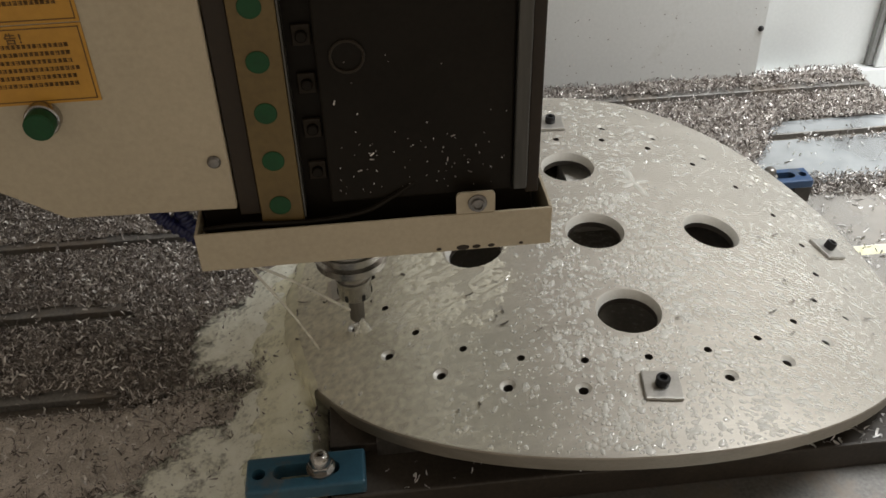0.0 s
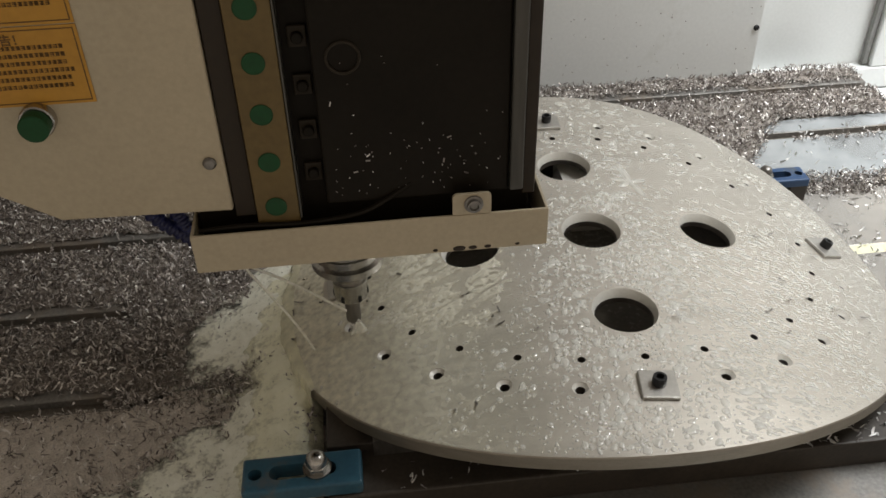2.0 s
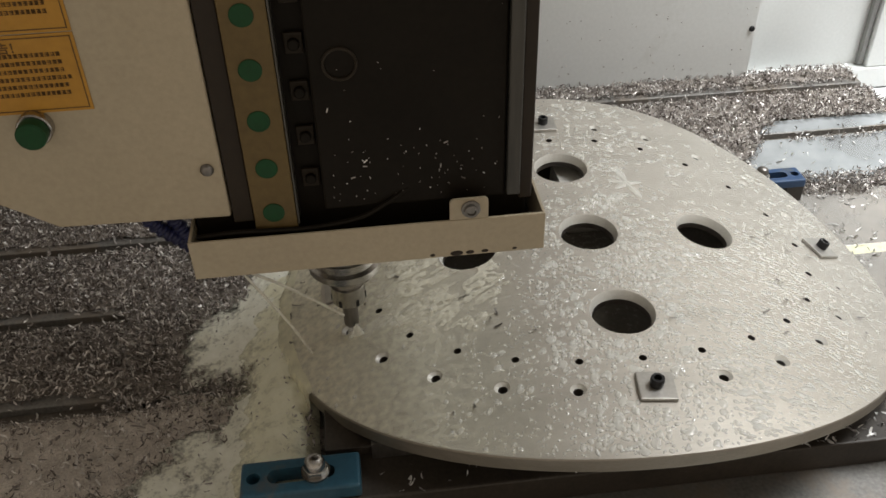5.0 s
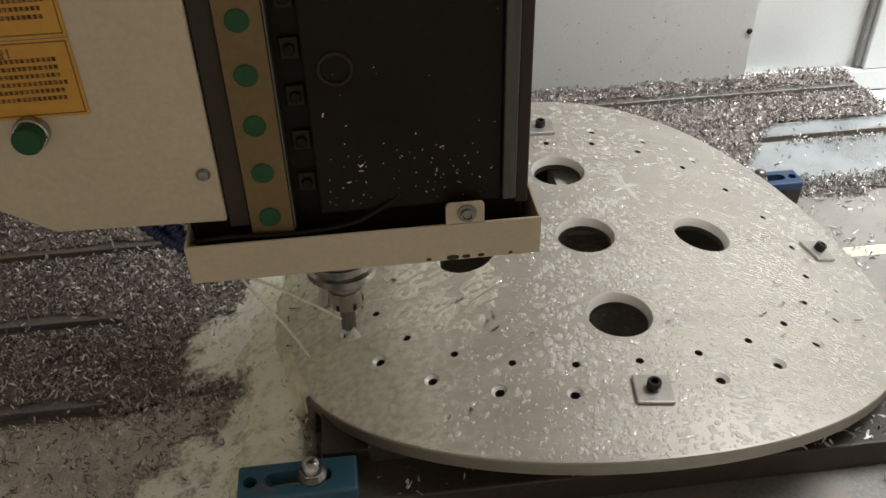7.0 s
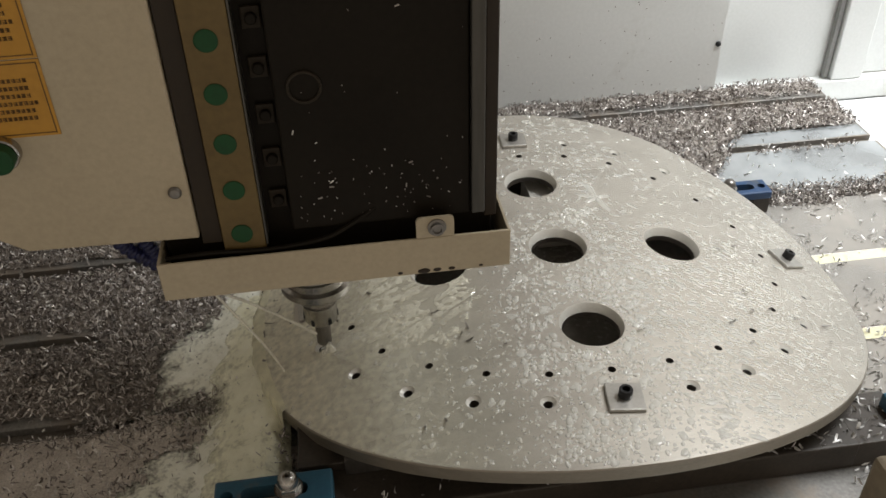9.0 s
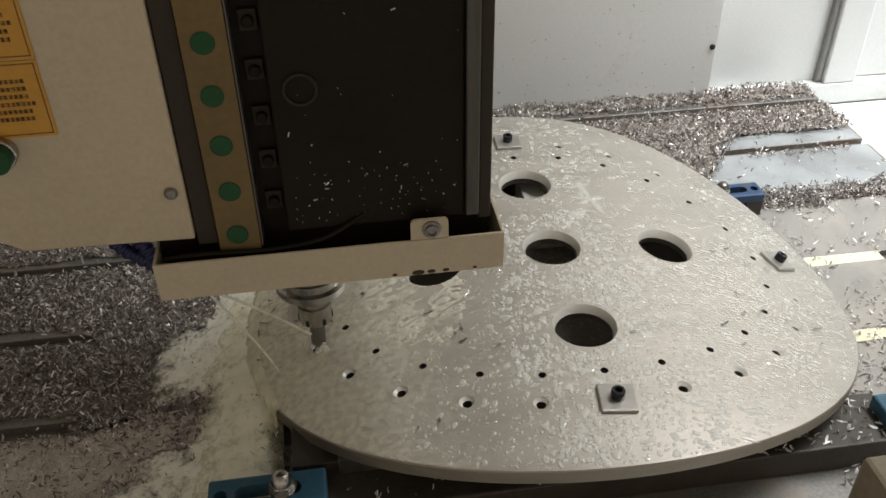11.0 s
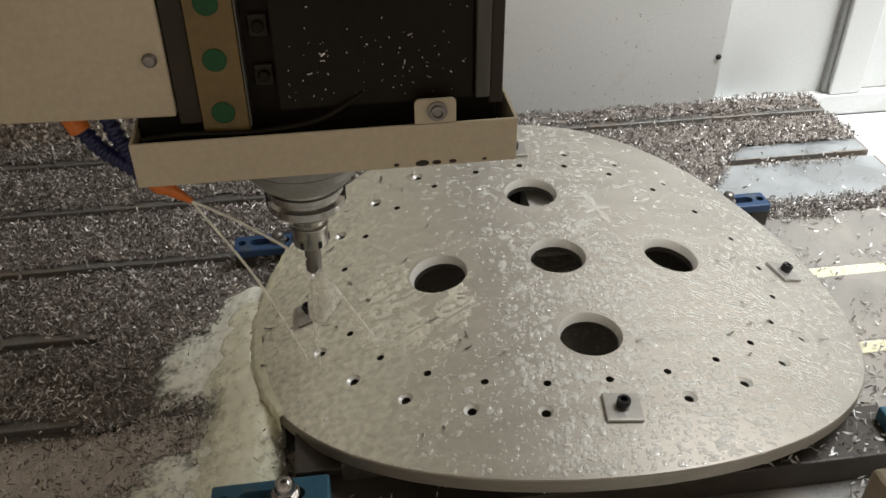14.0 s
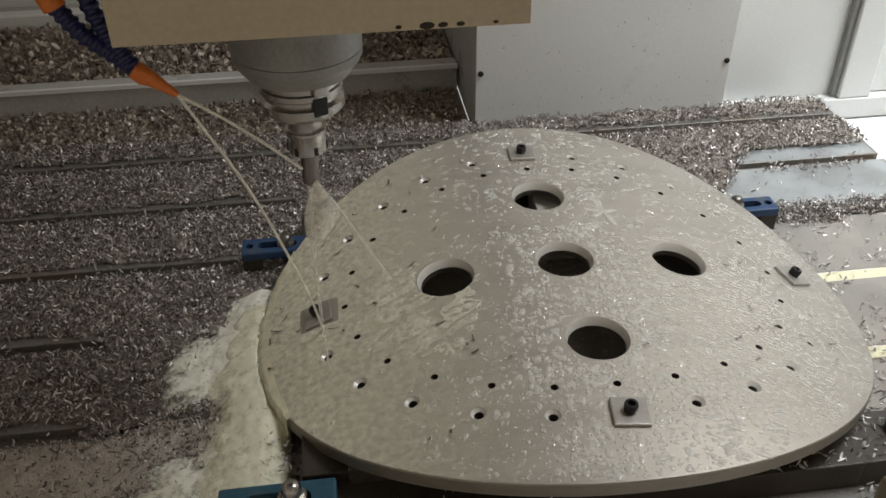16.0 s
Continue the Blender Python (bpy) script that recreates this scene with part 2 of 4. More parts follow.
FOAM = foam_material("coolant_foam", (0.74, 0.735, 0.61), (0.96, 0.965, 0.87), 0.7, 0.0055, 1.8, 0.40, 0.5, 1.8)
RUNNING = foam_material("running_coolant", (0.74, 0.725, 0.53), (0.92, 0.905, 0.73), 0.45, 0.019, 1.6, 0.44, 0.25, 1.0)
RIPPLE = wet("rippled_coolant", (0.90, 0.86, 0.71), 0.36, 0.08, 1.6, 0.0, 45, 0.16)
MILK = wet("milky_coolant", (0.92, 0.92, 0.84), 0.46, 0.1, 1.34, 0.3, 160, 0.3)
DROP = wet("coolant_drop", (0.95, 0.94, 0.87), 0.31, 0.05, 1.65)
SPLAT = wet("flat_coolant_puddle", (0.93, 0.93, 0.88), 0.24, 0.06, 1.5)
CURTAIN = wet("falling_coolant", (0.84, 0.81, 0.60), 0.62, 0.15, 1.4, 0.2, 40, 0.3)
MIST = wet("thin_coolant", (0.93, 0.91, 0.82), 0.19, 0.15, 1.2, 0.3, 120, 0.12)
STREAK = wet("thrown_coolant", (0.95, 0.94, 0.87), 0.30, 0.15, 1.2, 0.3, 120, 0.15)
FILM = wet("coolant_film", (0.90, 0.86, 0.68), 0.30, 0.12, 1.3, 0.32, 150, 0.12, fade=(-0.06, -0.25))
# Milky coolant whose diffuse blue-grey also paints in the white wall's reflection.
TABLE_FILM = wet("table_coolant", (0.56, 0.60, 0.62), 0.46, 0.06, 1.85, 0.0, 9, 0.22)
JET = wet("coolant_jet", (0.95, 0.93, 0.83), 0.62, 0.08, 1.4, 0.2, 90, 0.2)
WET_FILM = wet("thin_table_water", (0.62, 0.59, 0.54), 0.36, 0.10, 1.5, 0.0, 9, 0.14)
POOL = surface("yellow_coolant", (0.70, 0.675, 0.46), (0.80, 0.775, 0.57), (0.06, 0.12), 0.0, 14, 100, 0.0)
FLOOR = surface("painted_pan", (0.72, 0.73, 0.73), (0.80, 0.81, 0.81), (0.2, 0.4), 0.0, 6, 100, 0.05)
DOOR = surface("brown_seal", (0.18, 0.148, 0.10), (0.26, 0.215, 0.15), (0.5, 0.7), 0.0, 30, 200, 0.1)


def chip_metal(name, low, middle, high, metal=0.45):
    m, tree, bsdf = nodes_of(name)
    n, link = tree.nodes, tree.links.new
    geo, ramp, tex, co = n.new("ShaderNodeNewGeometry"), n.new("ShaderNodeValToRGB"), n.new("ShaderNodeTexNoise"), n.new("ShaderNodeTexCoord")
    els = ramp.color_ramp.elements
    els[0].color, els[1].color = (*low, 1), (*high, 1)
    mid = els.new(0.55)
    mid.color = (*middle, 1)
    tex.inputs["Scale"].default_value = 900
    link(co.outputs["Object"], tex.inputs["Vector"])
    link(geo.outputs["Random Per Island"], ramp.inputs[0])
    link(ramp.outputs[0], bsdf.inputs["Base Color"])
    b = n.new("ShaderNodeBump")
    b.inputs["Strength"].default_value, b.inputs["Distance"].default_value = 0.3, 0.0005
    link(tex.outputs[0], b.inputs["Height"])
    link(b.outputs[0], bsdf.inputs["Normal"])
    bsdf.inputs["Metallic"].default_value, bsdf.inputs["Roughness"].default_value = metal, 0.42
    return m


CHIP = chip_metal("chip_metal", (0.11, 0.091, 0.082), (0.36, 0.324, 0.298), (0.92, 0.885, 0.85))
COARSE_CHIP = chip_metal("coarse_dirty_chip", (0.13, 0.105, 0.085), (0.36, 0.305, 0.25), (0.78, 0.71, 0.62), 0.25)
DARK_CHIP = chip_metal("dull_wet_chip", (0.03, 0.026, 0.022), (0.10, 0.088, 0.075), (0.45, 0.42, 0.38))
BRIGHT_CHIP = chip_metal("bright_chip", (0.30, 0.29, 0.28), (0.66, 0.65, 0.63), (0.90, 0.89, 0.87), 0.2)


# ---- mesh helpers ----
def mesh_of(name, bm, material, smooth=False):
    me = bpy.data.meshes.new(name)
    bmesh.ops.recalc_face_normals(bm, faces=bm.faces)
    bm.to_mesh(me)
    bm.free()
    me.materials.append(material)
    if smooth:
        me.shade_smooth()
        me.set_sharp_from_angle(angle=radians(35))
    return me


def part(name, bm, material, parent=None, label="", smooth=False):
    ob = new(name, mesh_of(name, bm, material, smooth))
    if parent:
        ob.parent = parent
    if label:
        ob["label"] = label
    return ob


def thing(name, m, label, category, group="", kind=""):
    ob = new(name)
    ob.empty_display_size = 0.02
    ob.matrix_world = m
    return tagged(ob, label, category, group, kind)


def box(x0, x1, y0, y1, z0, z1, bevel=0.0, bm=None, segments=2):
    bm = bm or bmesh.new()
    made = bmesh.ops.create_cube(bm, size=1, matrix=Matrix.Translation(((x0 + x1) / 2, (y0 + y1) / 2, (z0 + z1) / 2))
                                 @ Matrix.Diagonal((x1 - x0, y1 - y0, z1 - z0, 1)))
    if bevel:
        edges = list({e for v in made["verts"] for e in v.link_edges})
        bmesh.ops.bevel(bm, geom=edges, offset=bevel, segments=segments, affect="EDGES", profile=0.5)
    return bm


def lathe(profile, steps=32, bm=None, m=None):
    """A body of revolution round z from (radius, height) pairs, closed at both ends."""
    bm = bm or bmesh.new()
    m = m or Matrix()
    rings = [[bm.verts.new(m @ Vector((r * math.cos(a), r * math.sin(a), z))) for a in (2 * math.pi * i / steps for i in range(steps))] for r, z in profile]
    for a, b in zip(rings, rings[1:]):
        for i in range(steps):
            bm.faces.new((a[i], a[(i + 1) % steps], b[(i + 1) % steps], b[i]))
    bm.faces.new(rings[0][::-1])
    bm.faces.new(rings[-1])
    return bm


def prism(points, y0, y1, bevel=0.0):
    """An outline in x and z, pulled from y0 to y1."""
    bm = bmesh.new()
    a = [bm.verts.new((x, y0, z)) for x, z in points]
    b = [bm.verts.new((x, y1, z)) for x, z in points]
    bm.faces.new(a)
    bm.faces.new(b[::-1])
    for i in range(len(a)):
        j = (i + 1) % len(a)
        bm.faces.new((a[i], b[i], b[j], a[j]))
    if bevel:
        bmesh.ops.bevel(bm, geom=list(bm.edges), offset=bevel, segments=2, affect="EDGES", profile=0.5)
    return bm


def tube(points, radius, steps=10, bm=None, taper=None):
    bm = bm or bmesh.new()
    pts = [Vector(p) for p in points]
    rings = []
    for i, p in enumerate(pts):
        d = (pts[min(i + 1, len(pts) - 1)] - pts[max(i - 1, 0)]).normalized()
        q = d.to_track_quat("Z", "Y")
        r = radius if taper is None else radius * taper[i]
        rings.append([bm.verts.new(p + q @ Vector((r * math.cos(a), r * math.sin(a), 0))) for a in (2 * math.pi * k / steps for k in range(steps))])
    for a, b in zip(rings, rings[1:]):
        for k in range(steps):
            bm.faces.new((a[k], a[(k + 1) % steps], b[(k + 1) % steps], b[k]))
    bm.faces.new(rings[0][::-1])
    bm.faces.new(rings[-1])
    return bm


def curve_points(points, count):
    """Points along a smooth (Catmull-Rom) line through the given ones."""
    p = [Vector(q) for q in points]
    p = [2 * p[0] - p[1], *p, 2 * p[-1] - p[-2]]
    out = []
    for i in range(count):
        u = i / (count - 1) * (len(p) - 3)
        k = min(int(u), len(p) - 4)
        t = u - k
        a, b, c, d = p[k:k + 4]
        out.append(0.5 * (2 * b + (c - a) * t + (2 * a - 5 * b + 4 * c - d) * t * t + (3 * b - a - 3 * c + d) * t ** 3))
    return out


# ---- the curved plate's form ----
RIDGE = 0.100


def plate_z(x):
    u = x + 0.0074
    return RIDGE - 0.786 * u * u - 0.485 * u ** 4


def plate_turn(x):
    u = x + 0.0074
    return Matrix.Rotation(math.atan(1.572 * u + 1.94 * u ** 3), 4, "Y")


def on_plate(x, y, lift=0.0, spin=0.0):
    return Matrix.Translation((x, y, plate_z(x))) @ plate_turn(x) @ Matrix.Translation((0, 0, lift)) @ Matrix.Rotation(spin, 4, "Z")

# ---- structure: machine table with slots, cabin walls, pan ----
SLOTS = (-0.195, -0.070, 0.055, 0.180, 0.305, 0.430)
TABLE_X, TABLE_Y = (-1.25, 0.535), (-0.33, 0.49)


def build_table():
    table = thing("machine_table", Matrix(), "wet grey cast-iron machine table with long T-slots", "machine table", kind="structure")
    edges = [TABLE_Y[0], *[v for s in SLOTS for v in (s - 0.0075, s + 0.0075)], TABLE_Y[1]]
    for i in range(0, len(edges), 2):
        part("table_land", box(*TABLE_X, edges[i], edges[i + 1], -0.09, 0.0, 0.0012), IRON, table)
    part("table_bed", box(TABLE_X[0], TABLE_X[1] - 0.002, TABLE_Y[0] + 0.002, TABLE_Y[1] - 0.002, -0.14, -0.008), SLOT_IRON, table, "dark iron bottom of the slots")


build_table()


def build_cabin():
    floor_pan = part("floor", box(-1.6, 1.5, -1.2, 1.5, -0.16, -0.145), FLOOR)
    tagged(floor_pan, "pale painted chip pan under the table", "floor", kind="structure")
    back = thing("wall_back", Matrix(), "white sheet-metal cabin wall with posts", "wall", kind="structure")
    part("panel", box(0.376, 0.614, 0.575, 0.58, -0.04, 0.50), WALL, back)
    part("post", box(0.614, 0.668, 0.555, 0.60, -0.0375, 0.50, 0.002), WALL, back)
    part("panel", box(0.670, 1.30, 0.572, 0.577, -0.036, 0.50), WALL, back)
    part("sill", box(0.37, 1.30, 0.553, 0.61, -0.075, -0.0385, 0.002), WALL, back)
    part("ledge", box(0.545, 1.29, 0.345, 0.5515, -0.144, -0.074, 0.003), FLOOR, back, "white painted ledge beside the table")
    part("skirt", box(0.37, 1.30, 0.566, 0.60, -0.145, -0.0765), FLOOR, back)
    part("frame_strip", box(0.604, 0.6125, 0.563, 0.574, -0.036, 0.50, 0.001), SEAL, back, "dark rubber seal beside the post")
    left_back = part("wall_far", box(-1.6, -0.01, 1.02, 1.03, -0.145, 1.1), WALL)
    tagged(left_back, "white sheet-metal wall far behind the gutter", "wall", kind="structure")
    right = part("wall_right", box(1.30, 1.31, -0.6, 0.6, -0.145, 1.1), WALL)
    tagged(right, "white sheet-metal side wall of the cabin", "wall", kind="structure")
    left = part("wall_left", box(-1.61, -1.60, -1.2, 1.03, -0.145, 1.1), WALL)
    tagged(left, "white sheet-metal side wall of the cabin", "wall", kind="structure")


build_cabin()


def build_way_cover():
    """The box that stands behind the table, with its screws."""
    cover = thing("way_cover", Matrix(), "off-white sheet-metal box cover behind the table, sprinkled with chips", "machine cover")
    part("front_panel", box(-0.008, 0.3745, 0.480, 0.483, 0.0, 0.50, 0.0008), WALL, cover)
    # Grey on this side only: the white box's shade is put into colour.
    part("side_panel", box(-0.008, -0.005, 0.4835, 0.99, -0.02, 0.50, 0.0008), GREYRAIL, cover, "side of the box, painted grey for its shade")
    part("side_panel", box(0.3715, 0.3745, 0.4835, 0.62, -0.14, 0.50, 0.0008), WALL, cover)
    for x, z in ((0.369, 0.078), (0.0, 0.0817)):
        part("screw", lathe([(0.0042, 0), (0.0042, 0.0018), (0.003, 0.003), (0.001, 0.0034)], 16, m=Matrix.Translation((x - 0.001, 0.480, z)) @ Matrix.Rotation(radians(90), 4, "X")), BLACK_BOLT, cover, "dark round-headed screw")
    rng = random.Random(3)
    bm = bmesh.new()
    for _ in range(130):
        x, z = rng.uniform(0.0, 0.37), 0.02 + rng.random() ** 1.6 * 0.3
        box(-0.001, 0.001, -0.0004, 0.0004, -0.0006, 0.0006, bm=bm)
        m = Matrix.Translation((x, 0.4795, z)) @ Matrix.Rotation(rng.uniform(0, 3), 4, "Y") @ Matrix.Diagonal((rng.uniform(0.35, 0.95), 1, rng.uniform(0.6, 1.1), 1))
        bmesh.ops.transform(bm, matrix=m, verts=bm.verts[-8:])
    tagged(part("chip_specks", bm, CHIP, cover, "tiny chips stuck to the panel"), kind="stuff")


build_way_cover()


def build_gutter():
    """Two painted ledges with a chip-filled trough between them, behind the left half of the table."""
    g = thing("chip_gutter", Matrix(), "painted stepped ledge full of chips behind the table", "gutter", kind="structure")
    part("front_ledge", box(-1.6, -0.012, 0.634, 0.662, -0.05, 0.032, 0.003), GREYRAIL, g)
    part("lip", box(-1.6, -0.012, 0.628, 0.6335, 0.026, 0.034, 0.001), WALL, g)
    part("trough", box(-1.6, -0.012, 0.6625, 0.93, -0.05, 0.018), SLUDGE, g)
    part("rear_ledge", box(-1.6, -0.012, 0.9305, 0.96, -0.05, 0.045, 0.003), WALL, g)
    part("rear_step", box(-1.6, -0.012, 0.9605, 1.019, -0.05, 0.030), GREYRAIL, g)
    part("trench", box(-1.6, -0.012, 0.491, 0.6335, -0.05, -0.012), SLUDGE, g)


build_gutter()


# ---- the curved oval plate ----
UNIT = 0.028
INNER = ((6.26, 0), (6.37, 16.7), (6.64, 32.8), (6.98, 48.0), (7.36, 62.5), (7.63, 76.4), (7.76, 90))
OUTER = ((7.40, 0), (7.47, 16.5), (7.75, 32.4), (8.08, 47.6), (8.45, 61.9), (8.73, 75.7), (8.85, 90))
BIG_R = 0.0289
BIG = [(0, 0), (0, 0.1175), (0, -0.1175), (-0.118, 0), (0.118, 0)]


def ring_places(table):
    out = []
    for k in range(24):
        j = k if k <= 6 else 12 - k if k <= 12 else k - 12 if k <= 18 else 24 - k
        sx, sy = (-1 if k <= 12 else 1), (-1 if k <= 6 or k >= 18 else 1)
        r, a = table[j][0] * UNIT, radians(table[j][1])
        out.append((sx * r * math.sin(a), sy * r * math.cos(a)))
    return out


INNER_AT, OUTER_AT = ring_places(INNER), ring_places(OUTER)
BOLTS = ((0.0, -0.209, -8), (0.0, 0.209, -3), (-0.2435, 0.002, 3), (0.2480, 0.004, 20))
HALF_X, HALF_Y, THICK = 0.3035, 0.2755, 0.014


def build_plate():
    bm = bmesh.new()
    steps, rings = 160, 34
    layers = []
    for low in (0, 1):
        grid = []
        for i in range(1, rings + 1):
            u = i / rings
            if i == rings:
                u -= 0.003
            ring = []
            for k in range(steps):
                a = 2 * math.pi * k / steps
                x, y = HALF_X * u * math.cos(a), HALF_Y * u * math.sin(a)
                ring.append(bm.verts.new((x, y, plate_z(x) - THICK * low)))
            grid.append(ring)
        centre = bm.verts.new((0, 0, plate_z(0) - THICK * low))
        for k in range(steps):
            bm.faces.new((centre, grid[0][k], grid[0][(k + 1) % steps]))
        for p, q in zip(grid, grid[1:]):
            for k in range(steps):
                bm.faces.new((p[k], q[k], q[(k + 1) % steps], p[(k + 1) % steps]))
        layers.append(grid[-1])
    rim = []
    for drop in (0.001, THICK - 0.001):
        rim.append([bm.verts.new((HALF_X * math.cos(a), HALF_Y * math.sin(a), plate_z(HALF_X * math.cos(a)) - drop)) for a in (2 * math.pi * k / steps for k in range(steps))])
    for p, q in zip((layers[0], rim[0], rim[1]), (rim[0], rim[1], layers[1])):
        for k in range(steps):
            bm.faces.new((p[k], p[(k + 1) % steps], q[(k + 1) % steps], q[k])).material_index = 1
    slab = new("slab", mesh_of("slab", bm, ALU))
    slab.data.materials.append(ALU_SHADED_SIDE)

    cut = bmesh.new()
    for x, y in BIG:
        m = on_plate(x, y)
        lathe([(BIG_R - 0.0032, -0.0085), (BIG_R - 0.0008, -0.001), (BIG_R, 0.0), (BIG_R + 0.001, 0.01)], 48, cut, m)
    # Bore walls below the rims go near-black: the holes' shade put into colour.
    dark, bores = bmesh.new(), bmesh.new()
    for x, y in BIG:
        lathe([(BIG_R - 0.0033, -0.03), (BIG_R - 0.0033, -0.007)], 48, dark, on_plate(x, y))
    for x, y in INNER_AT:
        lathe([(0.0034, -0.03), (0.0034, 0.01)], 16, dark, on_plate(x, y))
    for k, (x, y) in enumerate(OUTER_AT):
        if k % 6:
            lathe([(0.0040, -0.0030), (0.0064, -0.0005), (0.0066, 0.0004), (0.0066, 0.01)], 24, bores, on_plate(x, y))
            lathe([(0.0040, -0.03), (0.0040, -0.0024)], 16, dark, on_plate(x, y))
    cutters = [new("cutter", mesh_of("cutter", cut, ALU_CUT)), new("cutter", mesh_of("cutter", bores, ALU_CUT)), new("cutter", mesh_of("cutter", dark, BLACK_STEEL_AND_SHADE))]
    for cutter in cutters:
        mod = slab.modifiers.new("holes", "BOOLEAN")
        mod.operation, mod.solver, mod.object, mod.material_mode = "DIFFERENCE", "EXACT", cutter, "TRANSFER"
    bpy.context.view_layer.update()
    done = bpy.data.meshes.new_from_object(slab.evaluated_get(bpy.context.evaluated_depsgraph_get()))
    for ob in (slab, *cutters):
        bpy.data.objects.remove(ob)
    done.shade_smooth()
    done.set_sharp_from_angle(angle=radians(25))
    plate = new("curved_plate", done)
    tagged(plate, "wet brushed aluminium oval plate, bowed and drilled with rings of holes", "metal plate")


build_plate()


def near_hole(x, y, gap=0.002):
    for bx, by in BIG:
        if math.hypot(x - bx, y - by) < BIG_R + gap:
            return True
    return any(math.hypot(x - hx, y - hy) < 0.0065 + gap for hx, hy in OUTER_AT) or any(math.hypot(x - hx, y - hy) < 0.0035 + gap for hx, hy in INNER_AT)


def build_hold_downs():
    """Square washers with socket screws that hold the plate."""
    first = thing("hold_down", on_plate(BOLTS[0][0], BOLTS[0][1], 0.0, radians(BOLTS[0][2])), "square aluminium washer held by a black socket screw on the plate", "washer clamp", "hold-downs on the plate")
    part("washer", box(-0.0148, 0.0148, -0.0148, 0.0148, 0.0, 0.0035, 0.0011), WASHER, first)
    bm = lathe([(0.0052, 0.0036), (0.0056, 0.0042), (0.0056, 0.0106), (0.0051, 0.0114), (0.0032, 0.0114), (0.0029, 0.0074)], 24)
    part("socket_screw", bm, BLACK_BOLT, first, "black socket-head screw", True)
    for x, y, a in BOLTS[1:]:
        copy_thing(first, on_plate(x, y, 0.0, radians(a)))


build_hold_downs()


def build_fixture():
    """The dark base under the plate."""
    base = thing("fixture_base", Matrix(), "oily black steel base plate with riser blocks under the bowed plate", "fixture")
    part("base_plate", box(-0.262, 0.208, -0.228, 0.225, 0.0, 0.030, 0.002), BLACK_STEEL_AND_SHADE, base)
    part("base_step", box(0.200, 0.258, -0.2276, -0.172, 0.0, 0.0296, 0.002), BLACK_STEEL_AND_SHADE, base)
    part("stop_block", box(0.180, 0.206, -0.196, -0.165, 0.0303, 0.0420, 0.001), BLACK_STEEL_AND_SHADE, base)
    part("riser", box(-0.262, -0.222, -0.185, -0.02, 0.0305, 0.0405, 0.001), BLACK_STEEL_AND_SHADE, base)
    part("riser", box(-0.03, 0.03, -0.215, -0.18, 0.0305, 0.0855, 0.001), BLACK_STEEL_AND_SHADE, base)
    part("riser", box(-0.03, 0.03, 0.19, 0.222, 0.0305, 0.0855, 0.001), BLACK_STEEL_AND_SHADE, base)
    part("riser", box(0.18, 0.215, -0.12, 0.12, 0.0305, 0.047, 0.001), BLACK_STEEL_AND_SHADE, base)
    part("cross_bar", box(-0.2, 0.2, -0.155, -0.135, 0.0305, 0.05, 0.001), BLACK_STEEL_AND_SHADE, base)
    part("side_block", prism([(-0.224, 0.0305), (-0.166, 0.0305), (-0.166, plate_z(-0.166) - 0.0146), (-0.195, plate_z(-0.195) - 0.0146), (-0.224, plate_z(-0.224) - 0.0146)], -0.190, -0.170), DULL, base, "grey steel block under the plate's edge")
    # Extra pad, lighter than the base, added to brighten what the holes show.
    part("inner_pad", box(-0.165, 0.165, -0.132, 0.165, 0.0305, 0.0345, 0.0008), PAD, base, "grey wet pad added under the plate to lighten its holes")
    # Added pale block: gives the lit patch that shows through the rear hole.
    part("support_block", box(0.003, 0.060, 0.085, 0.175, 0.0347, 0.074, 0.001), ALU_CUT, base, "pale block added for the lit patch seen through the rear hole")


build_fixture()


